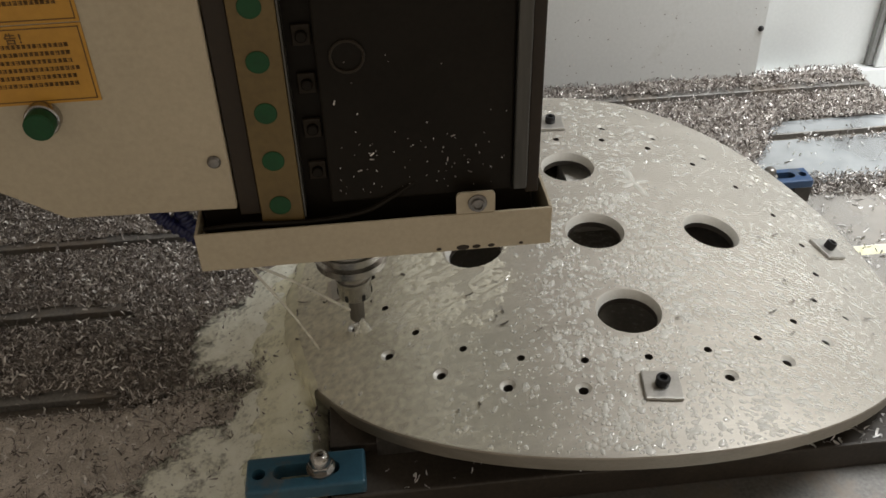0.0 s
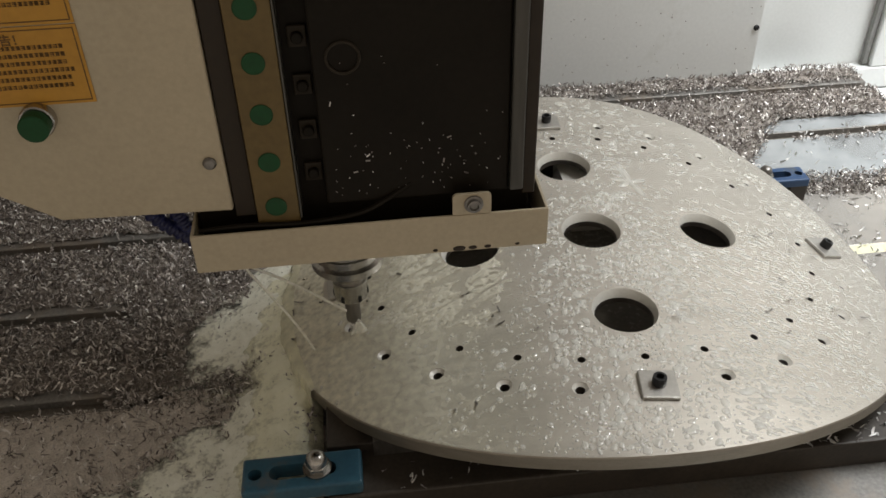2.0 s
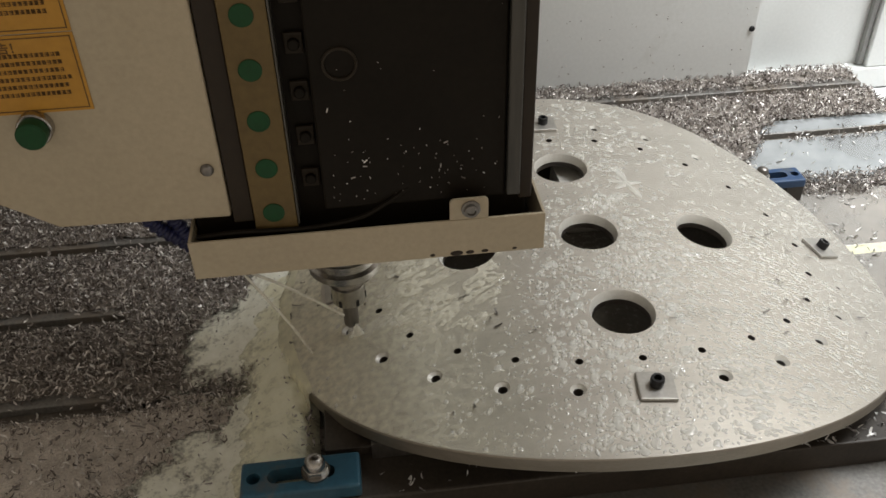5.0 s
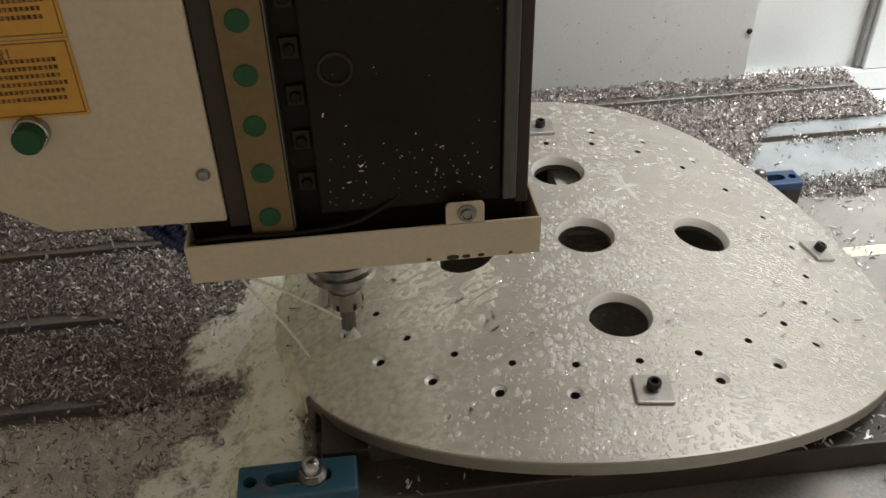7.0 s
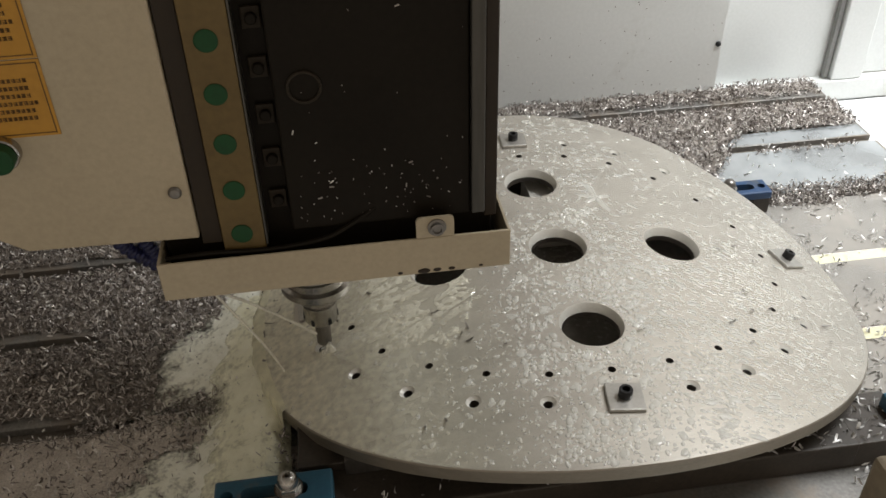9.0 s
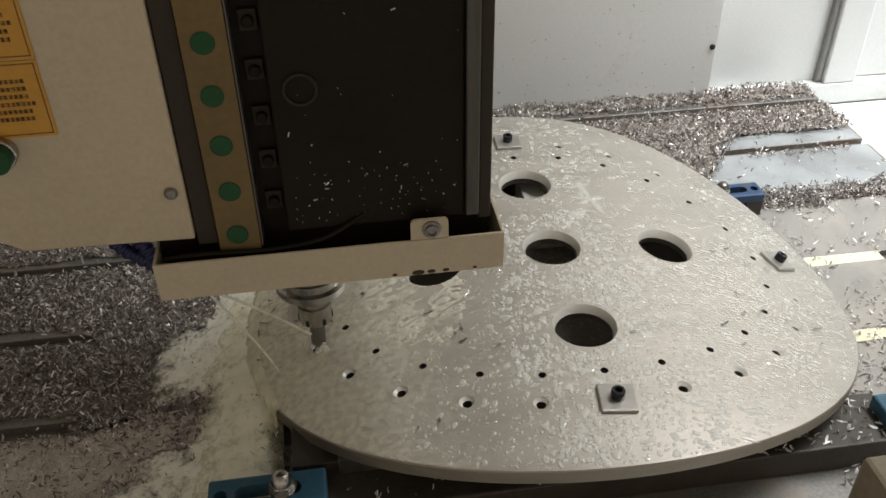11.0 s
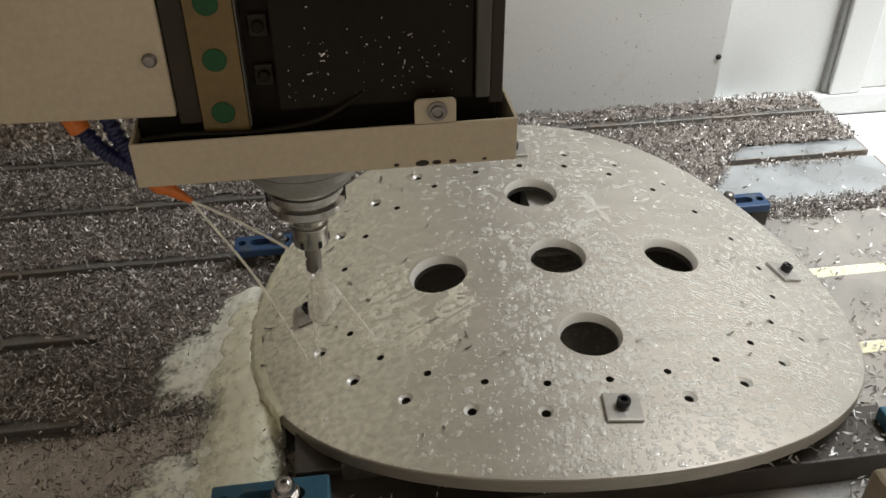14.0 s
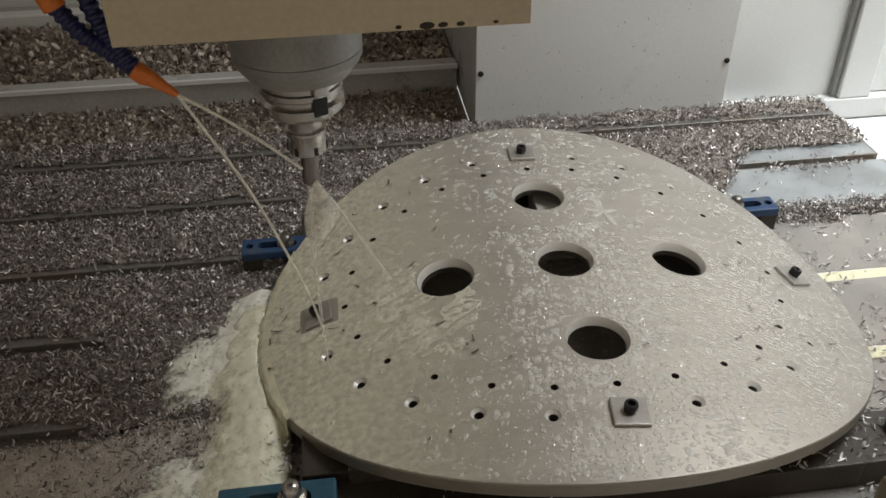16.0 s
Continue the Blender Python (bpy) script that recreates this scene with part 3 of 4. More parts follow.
def build_clamps():
    clamp = thing("strap_clamp", pose(-0.281, -0.209, 0.0), "blue painted strap clamp with a steel nut, gripping the base", "clamp", "blue clamps on the table")
    bm = box(-0.047, 0.047, -0.017, 0.017, 0.030, 0.045, 0.0022)
    body = new("bar_block", mesh_of("bar_block", bm, BLUE))
    cut = lathe([(0.0055, 0.0), (0.0055, 0.06)], 20, m=Matrix.Translation((-0.037, 0, 0)))
    cutter = new("cutter", mesh_of("cutter", cut, BLUE))
    slot = bmesh.new()
    n = 12
    pts = [(0.02 + 0.007 * math.cos(a), 0.007 * math.sin(a)) for a in (-math.pi / 2 + math.pi * i / n for i in range(n + 1))]
    pts += [(-0.019 + 0.007 * math.cos(a), 0.007 * math.sin(a)) for a in (math.pi / 2 + math.pi * i / n for i in range(n + 1))]
    a = [slot.verts.new((x, y, 0.0)) for x, y in pts]
    b = [slot.verts.new((x, y, 0.06)) for x, y in pts]
    slot.faces.new(a[::-1])
    slot.faces.new(b)
    for i in range(len(a)):
        slot.faces.new((a[i], a[(i + 1) % len(a)], b[(i + 1) % len(a)], b[i]))
    cutter2 = new("cutter", mesh_of("cutter", slot, BLUE))
    for i, c in enumerate((cutter, cutter2)):
        mod = body.modifiers.new("cut%d" % i, "BOOLEAN")
        mod.operation, mod.solver, mod.object = "DIFFERENCE", "EXACT", c
    bpy.context.view_layer.update()
    done = bpy.data.meshes.new_from_object(body.evaluated_get(bpy.context.evaluated_depsgraph_get()))
    for ob in (body, cutter, cutter2):
        bpy.data.objects.remove(ob)
    strap = new("strap", done)
    strap.parent = clamp
    part("heel_block", box(-0.047, -0.022, -0.015, 0.015, 0.0, 0.0298, 0.001), BLACK_STEEL_AND_SHADE, clamp, "dark heel block under the strap")
    part("stud", lathe([(0.005, 0.0), (0.005, 0.05)], 16, m=Matrix.Translation((0.012, 0, 0))), STEEL, clamp)
    part("washer", lathe([(0.0115, 0.0452), (0.0115, 0.0472)], 24, m=Matrix.Translation((0.012, 0, 0))), STEEL, clamp)
    nut = lathe([(0.0098, 0.0474), (0.0098, 0.0522), (0.0090, 0.0530)], 6, m=Matrix.Translation((0.012, 0, 0)))
    lathe([(0.0084, 0.0526), (0.0083, 0.0562), (0.0072, 0.0598), (0.0048, 0.0622), (0.0015, 0.0630)], 24, nut, Matrix.Translation((0.012, 0, 0)))
    part("cap_nut", nut, STEEL, clamp, "domed steel cap nut", True)
    for x, y, rz in ((-0.290, 0.166, 0), (0.2695, 0.168, 180), (0.292, -0.205, 180)):
        small = Matrix.Diagonal((0.84, 0.86, 0.70, 1)) if y > 0 else Matrix()
        other = copy_thing(clamp, pose(x, y, 0, 0, 0, rz) @ small)
        if y > 0:
            tagged(other, "dusty navy strap clamp with a steel nut, gripping the base")
            for ob in other.children:
                if ob.name.startswith("cap_nut"):
                    ob.data = ob.data.copy()
                    ob.data.materials[0] = DULL
                if ob.name.startswith("strap"):
                    ob.data = ob.data.copy()
                    ob.data.materials[0] = NAVY


build_clamps()


# ---- the spindle head that rises ----
AXIS = (-0.233, -0.063)


def build_head():
    head = thing("spindle_head", Matrix.Translation((*AXIS, 0.1158)), "cream and black milling head with a drip tray and warning label", "milling head")
    # drip tray
    t = 0.002
    tray = part("drip_tray", box(-0.092, 0.138, -0.142, -0.140, 0.131, 0.160, 0.0006), WHITE, head, "cream sheet-metal drip tray")
    part("tray_side", box(0.136, 0.138, -0.1398, 0.12, 0.131, 0.160, 0.0005), WHITE, tray)
    part("tray_side", box(-0.092, -0.090, -0.1398, 0.12, 0.131, 0.160, 0.0005), WHITE, tray)
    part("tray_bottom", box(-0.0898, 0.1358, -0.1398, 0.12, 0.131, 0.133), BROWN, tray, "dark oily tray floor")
    n = 6
    tab = [(0.075, 0.1605), (0.100, 0.1605)] + [(0.100 - 0.003 + 0.003 * math.cos(a), 0.173 + 0.003 * math.sin(a)) for a in (math.pi / 2 * i / n for i in range(n + 1))]
    tab += [(0.078 + 0.003 * math.cos(a), 0.173 + 0.003 * math.sin(a)) for a in (math.pi / 2 + math.pi / 2 * i / n for i in range(n + 1))]
    part("tab", prism(tab, -0.142, -0.140), WHITE, tray)
    face = Matrix.Rotation(radians(90), 4, "X")
    part("screw", lathe([(0.0062, 0), (0.0062, 0.0012), (0.0045, 0.0016), (0.0045, 0.0042), (0.003, 0.0044), (0.0024, 0.003)], 20, m=Matrix.Translation((0.0885, -0.1422, 0.1685)) @ face), DULL, tray, "socket screw with washer", True)
    for x, w, h in ((0.079, 0.0045, 0.0022), (0.088, 0.003, 0.0016), (0.063, 0.0018, 0.0012), (0.098, 0.0025, 0.0014), (0.118, 0.0016, 0.001)):
        spot = bmesh.new()
        bmesh.ops.create_icosphere(spot, subdivisions=2, radius=1.0, matrix=Matrix.Translation((x, -0.1420, 0.1334)) @ Matrix.Diagonal((w, 0.0006, h, 1)))
        part("grease_spot", spot, BROWN, tray, "dark grease spot", True)
    # black cover and its neighbours
    part("body", box(-0.088, 0.129, -0.120, 0.115, 0.1335, 0.75, 0.002), BLACK, head, "black head body")
    part("black_cover", box(-0.004, 0.1125, -0.132, -0.1205, 0.1700, 0.75, 0.0015), BLACK, head, "matt black cover sprinkled with chips")
    part("rail_bed", box(-0.0625, -0.0495, -0.130, -0.1205, 0.165, 0.75, 0.0008), BROWN, head, "oily brown recess")
    rail = part("guide_strip", box(-0.0490, -0.0222, -0.134, -0.1205, 0.160, 0.75, 0.0008), RAIL, head, "oily tan strip with green plugs")
    part("edge_wire", box(-0.0218, -0.0208, -0.1345, -0.1205, 0.163, 0.75), EDGE_GREY, head)
    for i in range(14):
        part("plug", lathe([(0.0068, 0), (0.0068, 0.0006), (0.006, 0.001)], 20, m=Matrix.Translation((-0.0363, -0.1341, 0.173 + 0.0326 * i)) @ face), GREEN, rail, "green plug")
    for i in range(10):
        z = 0.190 + 0.0302 * i
        br = part("bracket", box(-0.0165, -0.0055, -0.1235, -0.1205, z - 0.0065, z + 0.0065, 0.0008), FAINT, head)
        part("bolt", lathe([(0.0035, 0), (0.0035, 0.003), (0.0028, 0.0035)], 12, m=Matrix.Translation((-0.011, -0.1236, z)) @ face), BLACK, br)
    part("slide_strip", box(0.1128, 0.1215, -0.136, -0.1205, 0.172, 0.75, 0.001), EDGE_GREY, head)
    part("slide_strip", box(0.1220, 0.1305, -0.130, -0.1205, 0.165, 0.75, 0.001), BROWN, head)
    part("port_ring", lathe([(0.0105, -0.002), (0.0105, 0.0012), (0.0098, 0.0016), (0.0088, 0.0012), (0.0084, -0.004)], 28, m=Matrix.Translation((0.014, -0.1322, 0.270)) @ face), FAINT, head, "dark round port")
    part("cable", tube(curve_points([(-0.087, -0.133, 0.158), (-0.06, -0.136, 0.1615), (-0.02, -0.136, 0.160), (0.015, -0.136, 0.164), (0.034, -0.134, 0.172), (0.05, -0.131, 0.181)], 40), 0.0016, 8), BLACK, head, "black cable")
    # cream cover at the side
    outline = [(-0.0634, 0.171), (-0.0634, 0.75), (-0.36, 0.75), (-0.36, 0.31), (-0.204, 0.198), (-0.168, 0.1735)]
    cover = part("side_cover", prism(outline, -0.132, 0.11, 0.0015), WHITE, head, "cream painted side cover")
    part("screw", lathe([(0.0042, 0), (0.0042, 0.001), (0.003, 0.0026), (0.0012, 0.003)], 16, m=Matrix.Translation((-0.072, -0.1322, 0.207)) @ face), DULL, cover)
    ring = part("button_ring", lathe([(0.0100, 0), (0.0100, 0.006), (0.0093, 0.007)], 28, m=Matrix.Translation((-0.1612, -0.1321, 0.2455)) @ face), STEEL, cover, "steel bezel")
    part("green_button", lathe([(0.0084, 0), (0.0084, 0.0075), (0.0076, 0.0085)], 28, m=Matrix.Translation((-0.1612, -0.1385, 0.2455)) @ face), GREEN, cover, "green push button")
    for z0, z1 in ((0.2535, 0.300), (0.3008, 0.345)):
        label = part("warning_label", box(-0.222, -0.1268, -0.1328, -0.1323, z0, z1), YELLOW, head, "yellow warning label with dark print")
        fr = bmesh.new()
        for x0, x1, a, b in ((-0.220, -0.1285, z0 + 0.0016, z0 + 0.0022), (-0.220, -0.1285, z1 - 0.0022, z1 - 0.0016), (-0.1291, -0.1285, z0 + 0.0016, z1 - 0.0016), (-0.220, -0.2194, z0 + 0.0016, z1 - 0.0016)):
            box(x0, x1, -0.1331, -0.1329, a, b, bm=fr)
        part("frame_line", fr, INK, label)
        rng = random.Random(5)
        bars = bmesh.new()
        rows = 7 if z0 < 0.28 else 8
        for i in range(rows):
            z = z0 + 0.006 + 0.0046 * i
            x = -0.217
            end = -0.134 - rng.random() * 0.006 - (0.05 if i == 0 else 0)
            while x < end:
                w = 0.0022
                for k in range(3):
                    box(x, x + w, -0.1331, -0.1329, z + 0.0009 * k, z + 0.0009 * k + rng.choice((0.0003, 0.0005)), bm=bars)
                box(x + rng.random() * 0.0016, x + 0.0019, -0.1331, -0.1329, z, z + 0.0024, bm=bars)
                x += w + 0.0006
        part("label_print", bars, INK, label)
    text = bpy.data.curves.new("heading", "FONT")
    text.body, text.size, text.extrude, text.offset = "\u544a\uff01", 0.0068, 0.0001, 0.00012
    letters = new("heading_curve", text)
    bpy.context.view_layer.update()
    me = bpy.data.meshes.new_from_object(letters.evaluated_get(bpy.context.evaluated_depsgraph_get()))
    bpy.data.objects.remove(letters)
    me.materials.clear()
    me.materials.append(INK)
    me.transform(Matrix.Translation((-0.1688, -0.1331, 0.2905)) @ Matrix.Rotation(radians(90), 4, "X"))
    heading = new("heading", me)
    heading.parent = head
    # chips stuck to the black cover
    rng = random.Random(11)
    bm = bmesh.new()
    for i in range(95):
        low = rng.random() < 0.72
        x = rng.uniform(0.002, 0.110)
        z = rng.uniform(0.176, 0.215) if low else rng.uniform(0.2, 0.42)
        s = rng.choice((0.3, 0.35, 0.4, 0.5, 0.6, 0.8, 1.6))
        box(-0.0009, 0.0009, -0.0003, 0.0003, -0.00035, 0.00035, bm=bm)
        bmesh.ops.transform(bm, matrix=Matrix.Translation((x, -0.1325, z)) @ Matrix.Rotation(rng.uniform(0, 3.1), 4, "Y") @ Matrix.Diagonal((s, 1, max(s * 0.7, 0.6), 1)), verts=bm.verts[-8:])
    tagged(part("chip_specks", bm, CHIP, head, "tiny bright chips stuck to the cover"), kind="stuff")
    # spindle nose
    part("spindle_nose", lathe([(0.030, 0.0500), (0.0385, 0.0505), (0.0455, 0.060), (0.0472, 0.0635), (0.0472, 0.0685), (0.0465, 0.069), (0.0475, 0.0695), (0.0475, 0.1308)], 64), NOSE, head, "grey spindle nose ring", True)
    # coolant hoses
    for pts, nseg in (([(-0.150, -0.030, 0.118), (-0.138, -0.030, 0.099), (-0.121, -0.030, 0.083), (-0.107, -0.030, 0.069)], 11), ([(-0.120, -0.020, 0.172), (-0.131, -0.025, 0.132), (-0.123, -0.029, 0.099), (-0.109, -0.030, 0.072)], 15)):
        hose = bmesh.new()
        line = curve_points(pts, nseg * 4 + 1)
        tube(line, 0.0062, 14, hose, [0.70 + 0.38 * abs(math.sin(math.pi * (i + 0.5) / 4)) for i in range(len(line))])
        part("coolant_hose", hose, HOSE, head, "dark blue jointed coolant hose", True)
    part("hose_fitting", tube([(-0.157, -0.027, 0.138), (-0.154, -0.029, 0.127), (-0.1495, -0.030, 0.116)], 0.0078, 14, None, [0.8, 1.0, 1.0]), ORANGE, head, "orange hose fitting", True)
    part("nozzle", tube([(-0.110, -0.030, 0.072), (-0.104, -0.030, 0.0665), (-0.099, -0.029, 0.0625), (-0.085, -0.0265, 0.0488)], 0.0068, 16, None, [0.95, 1.05, 0.8, 0.34]), ORANGE, head, "orange coolant nozzle", True)
    return head


HEAD = build_head()


def build_tool():
    """Holder with collet and drill: it turns under the head."""
    tool = thing("tool_holder", Matrix.Translation((*AXIS, 0.1158)), "polished steel tool holder with a collet and short drill", "tool holder")
    fl = lathe([(0.016, 0.018), (0.0275, 0.0195), (0.0315, 0.0235), (0.0315, 0.0300), (0.0285, 0.0325), (0.0285, 0.0355), (0.0312, 0.0375), (0.0312, 0.0415), (0.0295, 0.0425), (0.0295, 0.0505)], 56)
    part("flange", fl, STEEL, tool, smooth=True)
    for s in (-1, 1):
        # Notch isn't cut: a black block puts its shade into colour.
        part("drive_notch", box(s * 0.030 - 0.0020, s * 0.030 + 0.0020, -0.0058, 0.0058, 0.0255, 0.0395, 0.001), BLACK_BOLT, tool, "black block for the shaded drive notch")
        part("drive_key", box(s * 0.0315 - 0.004, s * 0.0315 + 0.004, -0.006, 0.006, 0.0425, 0.0505, 0.001), STEEL, tool)
    part("shank", lathe([(0.0135, -0.002), (0.0135, 0.012), (0.0160, 0.0185)], 40), STEEL, tool, smooth=True)
    part("collet_nut", lathe([(0.009, -0.0178), (0.0128, -0.0172), (0.0148, -0.0155), (0.0152, 0.0005), (0.0158, 0.0018), (0.0156, 0.0035), (0.0140, 0.0040)], 40), STEEL, tool, smooth=True)
    for k in range(6):
        a = math.pi * k / 3
        m = Matrix.Rotation(a, 4, "Z")
        # Nut slots are uncut too; black blocks give their shade.
        notch = box(0.0138, 0.0156, -0.0016, 0.0016, -0.0150, -0.0085, 0.0006)
        bmesh.ops.transform(notch, matrix=m, verts=notch.verts)
        part("nut_slot", notch, BLACK_BOLT, tool)
    part("drill", lathe([(0.0002, -0.0520), (0.0040, -0.0478), (0.0068, -0.0440), (0.0070, -0.0178)], 28), DULL, tool, "dull steel drill", True)
    return tool


TOOL = build_tool()


# ---- coolant: jets that travel with the head, foam, film, drops ----
def build_jets():
    jet = thing("coolant_jet", Matrix.Translation((*AXIS, 0.1158)), "thin milky coolant streams falling from the nozzle", "coolant stream")
    a = curve_points([(-0.085, -0.0265, 0.0488), (-0.058, -0.020, 0.0255), (-0.031, -0.014, -0.001), (-0.006, -0.007, -0.029)], 24)
    part("stream", tube(a, 0.0013, 8), JET, jet, smooth=True)
    b = curve_points([(-0.085, -0.0265, 0.0488), (-0.050, -0.013, -0.036), (-0.028, -0.004, -0.106), (-0.013, 0.006, -0.165), (-0.008, 0.030, -0.215), (-0.004, 0.05, -0.25)], 48)
    part("stream", tube(b, 0.0012, 8), JET, jet, smooth=True)
    return jet


JETS = build_jets()


def build_splash():
    """Thin sheet of coolant thrown off the tip of the drill."""
    fan = thing("coolant_splash", Matrix.Translation((*AXIS, 0.1158)), "translucent sheet of coolant thrown off the drill", "coolant splash")
    rng = random.Random(2)
    bm = bmesh.new()
    rows, cols = 22, 14
    grid = []
    for i in range(rows):
        u = i / (rows - 1)
        row = []
        for k in range(cols):
            v = k / (cols - 1)
            left = Vector((0.001 - 0.010 * math.sin(1.9 * u), -0.011, -0.041 - 0.050 * u))
            right = Vector((0.004 + 0.019 * u ** 0.9, -0.009, -0.039 - 0.036 * u))
            p = left.lerp(right, v) + Vector((0, 0.006 * math.sin(5 * v + 3 * u) * u, -0.008 * math.sin(math.pi * v) * u))
            row.append(bm.verts.new(p + Vector((0, rng.uniform(-1, 1) * 0.0008 * u, 0))))
        grid.append(row)
    for i in range(rows - 1):
        for k in range(cols - 1):
            bm.faces.new((grid[i][k], grid[i][k + 1], grid[i + 1][k + 1], grid[i + 1][k]))
    sheet = part("sheet", bm, MILK, fan, smooth=True)
    s = sheet.modifiers.new("thickness", "SOLIDIFY")
    s.thickness = 0.0005
    core = curve_points([(0.004, -0.008, -0.040), (0.017, -0.009, -0.062), (0.034, -0.010, -0.094), (0.056, -0.013, -0.135)], 20)
    part("streak", tube(core, 0.0015, 8, None, [1.0 - 0.5 * i / 19 for i in range(20)]), STREAK, fan, smooth=True)
    band = bmesh.new()
    line = curve_points([(0.003, -0.008, -0.040), (0.030, -0.010, -0.087), (0.062, -0.014, -0.146), (0.092, -0.016, -0.207)], 30)
    edges = []
    for i, p in enumerate(line):
        u = i / 29
        half = Vector((0.0015 + 0.006 * u, -0.002 * u, 0.0008 + 0.004 * u)) * (1 + 0.3 * noise.noise(Vector((u * 6, 1, 2))))
        edges.append((band.verts.new(p - half), band.verts.new(p + Vector((0, 0.004 * u, 0))), band.verts.new(p + half)))
    for p, q in zip(edges, edges[1:]):
        for k in (0, 1):
            band.faces.new((p[k], p[k + 1], q[k + 1], q[k]))
    part("thin_sheet", band, MIST, fan, smooth=True)
    part("streak", tube(curve_points([(-0.001, -0.010, -0.044), (-0.004, -0.012, -0.09), (-0.004, -0.014, -0.16), (-0.002, -0.016, -0.24)], 30), 0.0022, 8, None, [1.2 - 0.7 * i / 29 for i in range(30)]), STREAK, fan, smooth=True)
    return fan


SPLASH = build_splash()


def quick_mesh(name, verts, faces, material, smooth=False):
    me = bpy.data.meshes.new(name)
    me.from_pydata([tuple(v) for v in verts], [], [tuple(f) for f in faces])
    me.materials.append(material)
    if smooth:
        me.shade_smooth()
    return new(name, me)


def under_plate(x, y, grow=0.0):
    return (x / (HALF_X + grow)) ** 2 + (y / (HALF_Y + grow)) ** 2 < 1


FOAM_BLOBS = ((-0.350, 0.004, 0.064), (-0.364, -0.016, 0.052), (-0.378, 0.010, 0.034), (-0.322, 0.035, 0.050), (-0.31, 0.075, 0.042), (-0.336, -0.142, 0.060), (-0.372, -0.150, 0.050), (-0.325, -0.105, 0.040),
              (-0.355, -0.185, 0.055), (-0.400, -0.175, 0.046), (-0.436, -0.200, 0.036), (-0.475, -0.214, 0.026))
RUN_BLOBS = ((-0.304, 0.055, 0.036), (-0.306, 0.02, 0.046), (-0.306, -0.02, 0.052), (-0.300, -0.06, 0.050), (-0.303, -0.10, 0.052), (-0.308, -0.14, 0.054), (-0.310, -0.18, 0.054), (-0.31, -0.21, 0.046))


def blob_field(x, y, blobs):
    return max(1.0 - math.hypot(x - bx, y - by) / r for bx, by, r in blobs)


def foam_height(x, y, seed=1.7):
    return max(blob_field(x, y, FOAM_BLOBS), blob_field(x, y, RUN_BLOBS)) + 0.42 * noise.fractal(Vector((x * 45, y * 45, seed)), 1.0, 2.1, 5)


def build_foam(name, label, seed, blobs, material, wild, lift):
    x0, x1, y0, y1, step = -0.50, -0.226, -0.262, 0.14, 0.0018
    nx, ny = int((x1 - x0) / step), int((y1 - y0) / step)
    verts, index, faces = [], {}, []
    for i in range(nx):
        for k in range(ny):
            x, y = x0 + i * step, y0 + k * step
            d = blob_field(x, y, blobs)
            h = d + wild * noise.fractal(Vector((x * 45, y * 45, seed)), 1.0, 2.1, 5)
            if h > -0.3 and not (x > -0.266 and -0.24 < y < 0.0):
                z = lift + 0.007 * max(0.0, min(0.5 * h + 0.35 * d, 0.9)) + 0.0011 * noise.fractal(Vector((x * 85, y * 85, seed)), 1.0, 2.0, 4)
                z += 0.022 * max(0.0, min(1.0, (x + 0.355) / 0.065)) * max(0.0, min(1.0, d * 1.9 + 0.15 * h))
                if under_plate(x, y, -0.006):
                    z = min(z, plate_z(x) - 0.015)
                index[i, k] = len(verts)
                verts.append((x, y, z))
    for i, k in index:
        q = ((i, k), (i + 1, k), (i + 1, k + 1), (i, k + 1))
        if all(c in index for c in q):
            faces.append([index[c] for c in q])
    return tagged(quick_mesh(name, verts, faces, material, True), label, "coolant foam", kind="stuff")


build_foam("coolant_foam", "pale broken coolant foam spreading over the chips", 1.7, FOAM_BLOBS, FOAM, 0.42, 0.0012)
FOAM_SHEET = build_foam("running_coolant", "yellowish milky coolant running off the plate's edge", 6.3, RUN_BLOBS, RUNNING, 0.34, 0.0018)


def build_curtain():
    """Coolant that pours over the plate's low edge down to the table."""
    n, m = 150, 12
    bm = bmesh.new()
    grid = []
    for i in range(n):
        a = radians(152 + 54 * i / (n - 1))
        row = []
        edge = Vector((math.cos(a), math.sin(a), 0))
        thin = math.sin(math.pi * i / (n - 1)) ** 0.4
        for k in range(m):
            v = k / (m - 1)
            rough = 0.004 * noise.fractal(Vector((a * 14, v * 0.8, 4)), 1.0, 2.0, 4)
            out = -0.010 * thin + (0.0025 + 0.010 * thin) * min(1.0, v * 2.2) + thin * (0.010 * max(0.0, v - 0.35) ** 1.2 + (0.4 + v) * rough)
            x, y = edge.x * (HALF_X + out), edge.y * (HALF_Y + out)
            top = plate_z(max(-HALF_X, x)) + 0.0009
            fall = max(0.0, v - 0.42) / 0.58
            row.append(bm.verts.new((x, y, max(0.004, top + (0.004 - top) * (1 - (1 - fall) ** 2) * (0.75 + 0.25 * thin)))))
        grid.append(row)
    for p, q in zip(grid, grid[1:]):
        for k in range(m - 1):
            bm.faces.new((p[k], p[k + 1], q[k + 1], q[k]))
    tagged(part("coolant_curtain", bm, CURTAIN, smooth=True), "yellowish coolant pouring over the plate's low edge", "coolant", kind="stuff")


build_curtain()


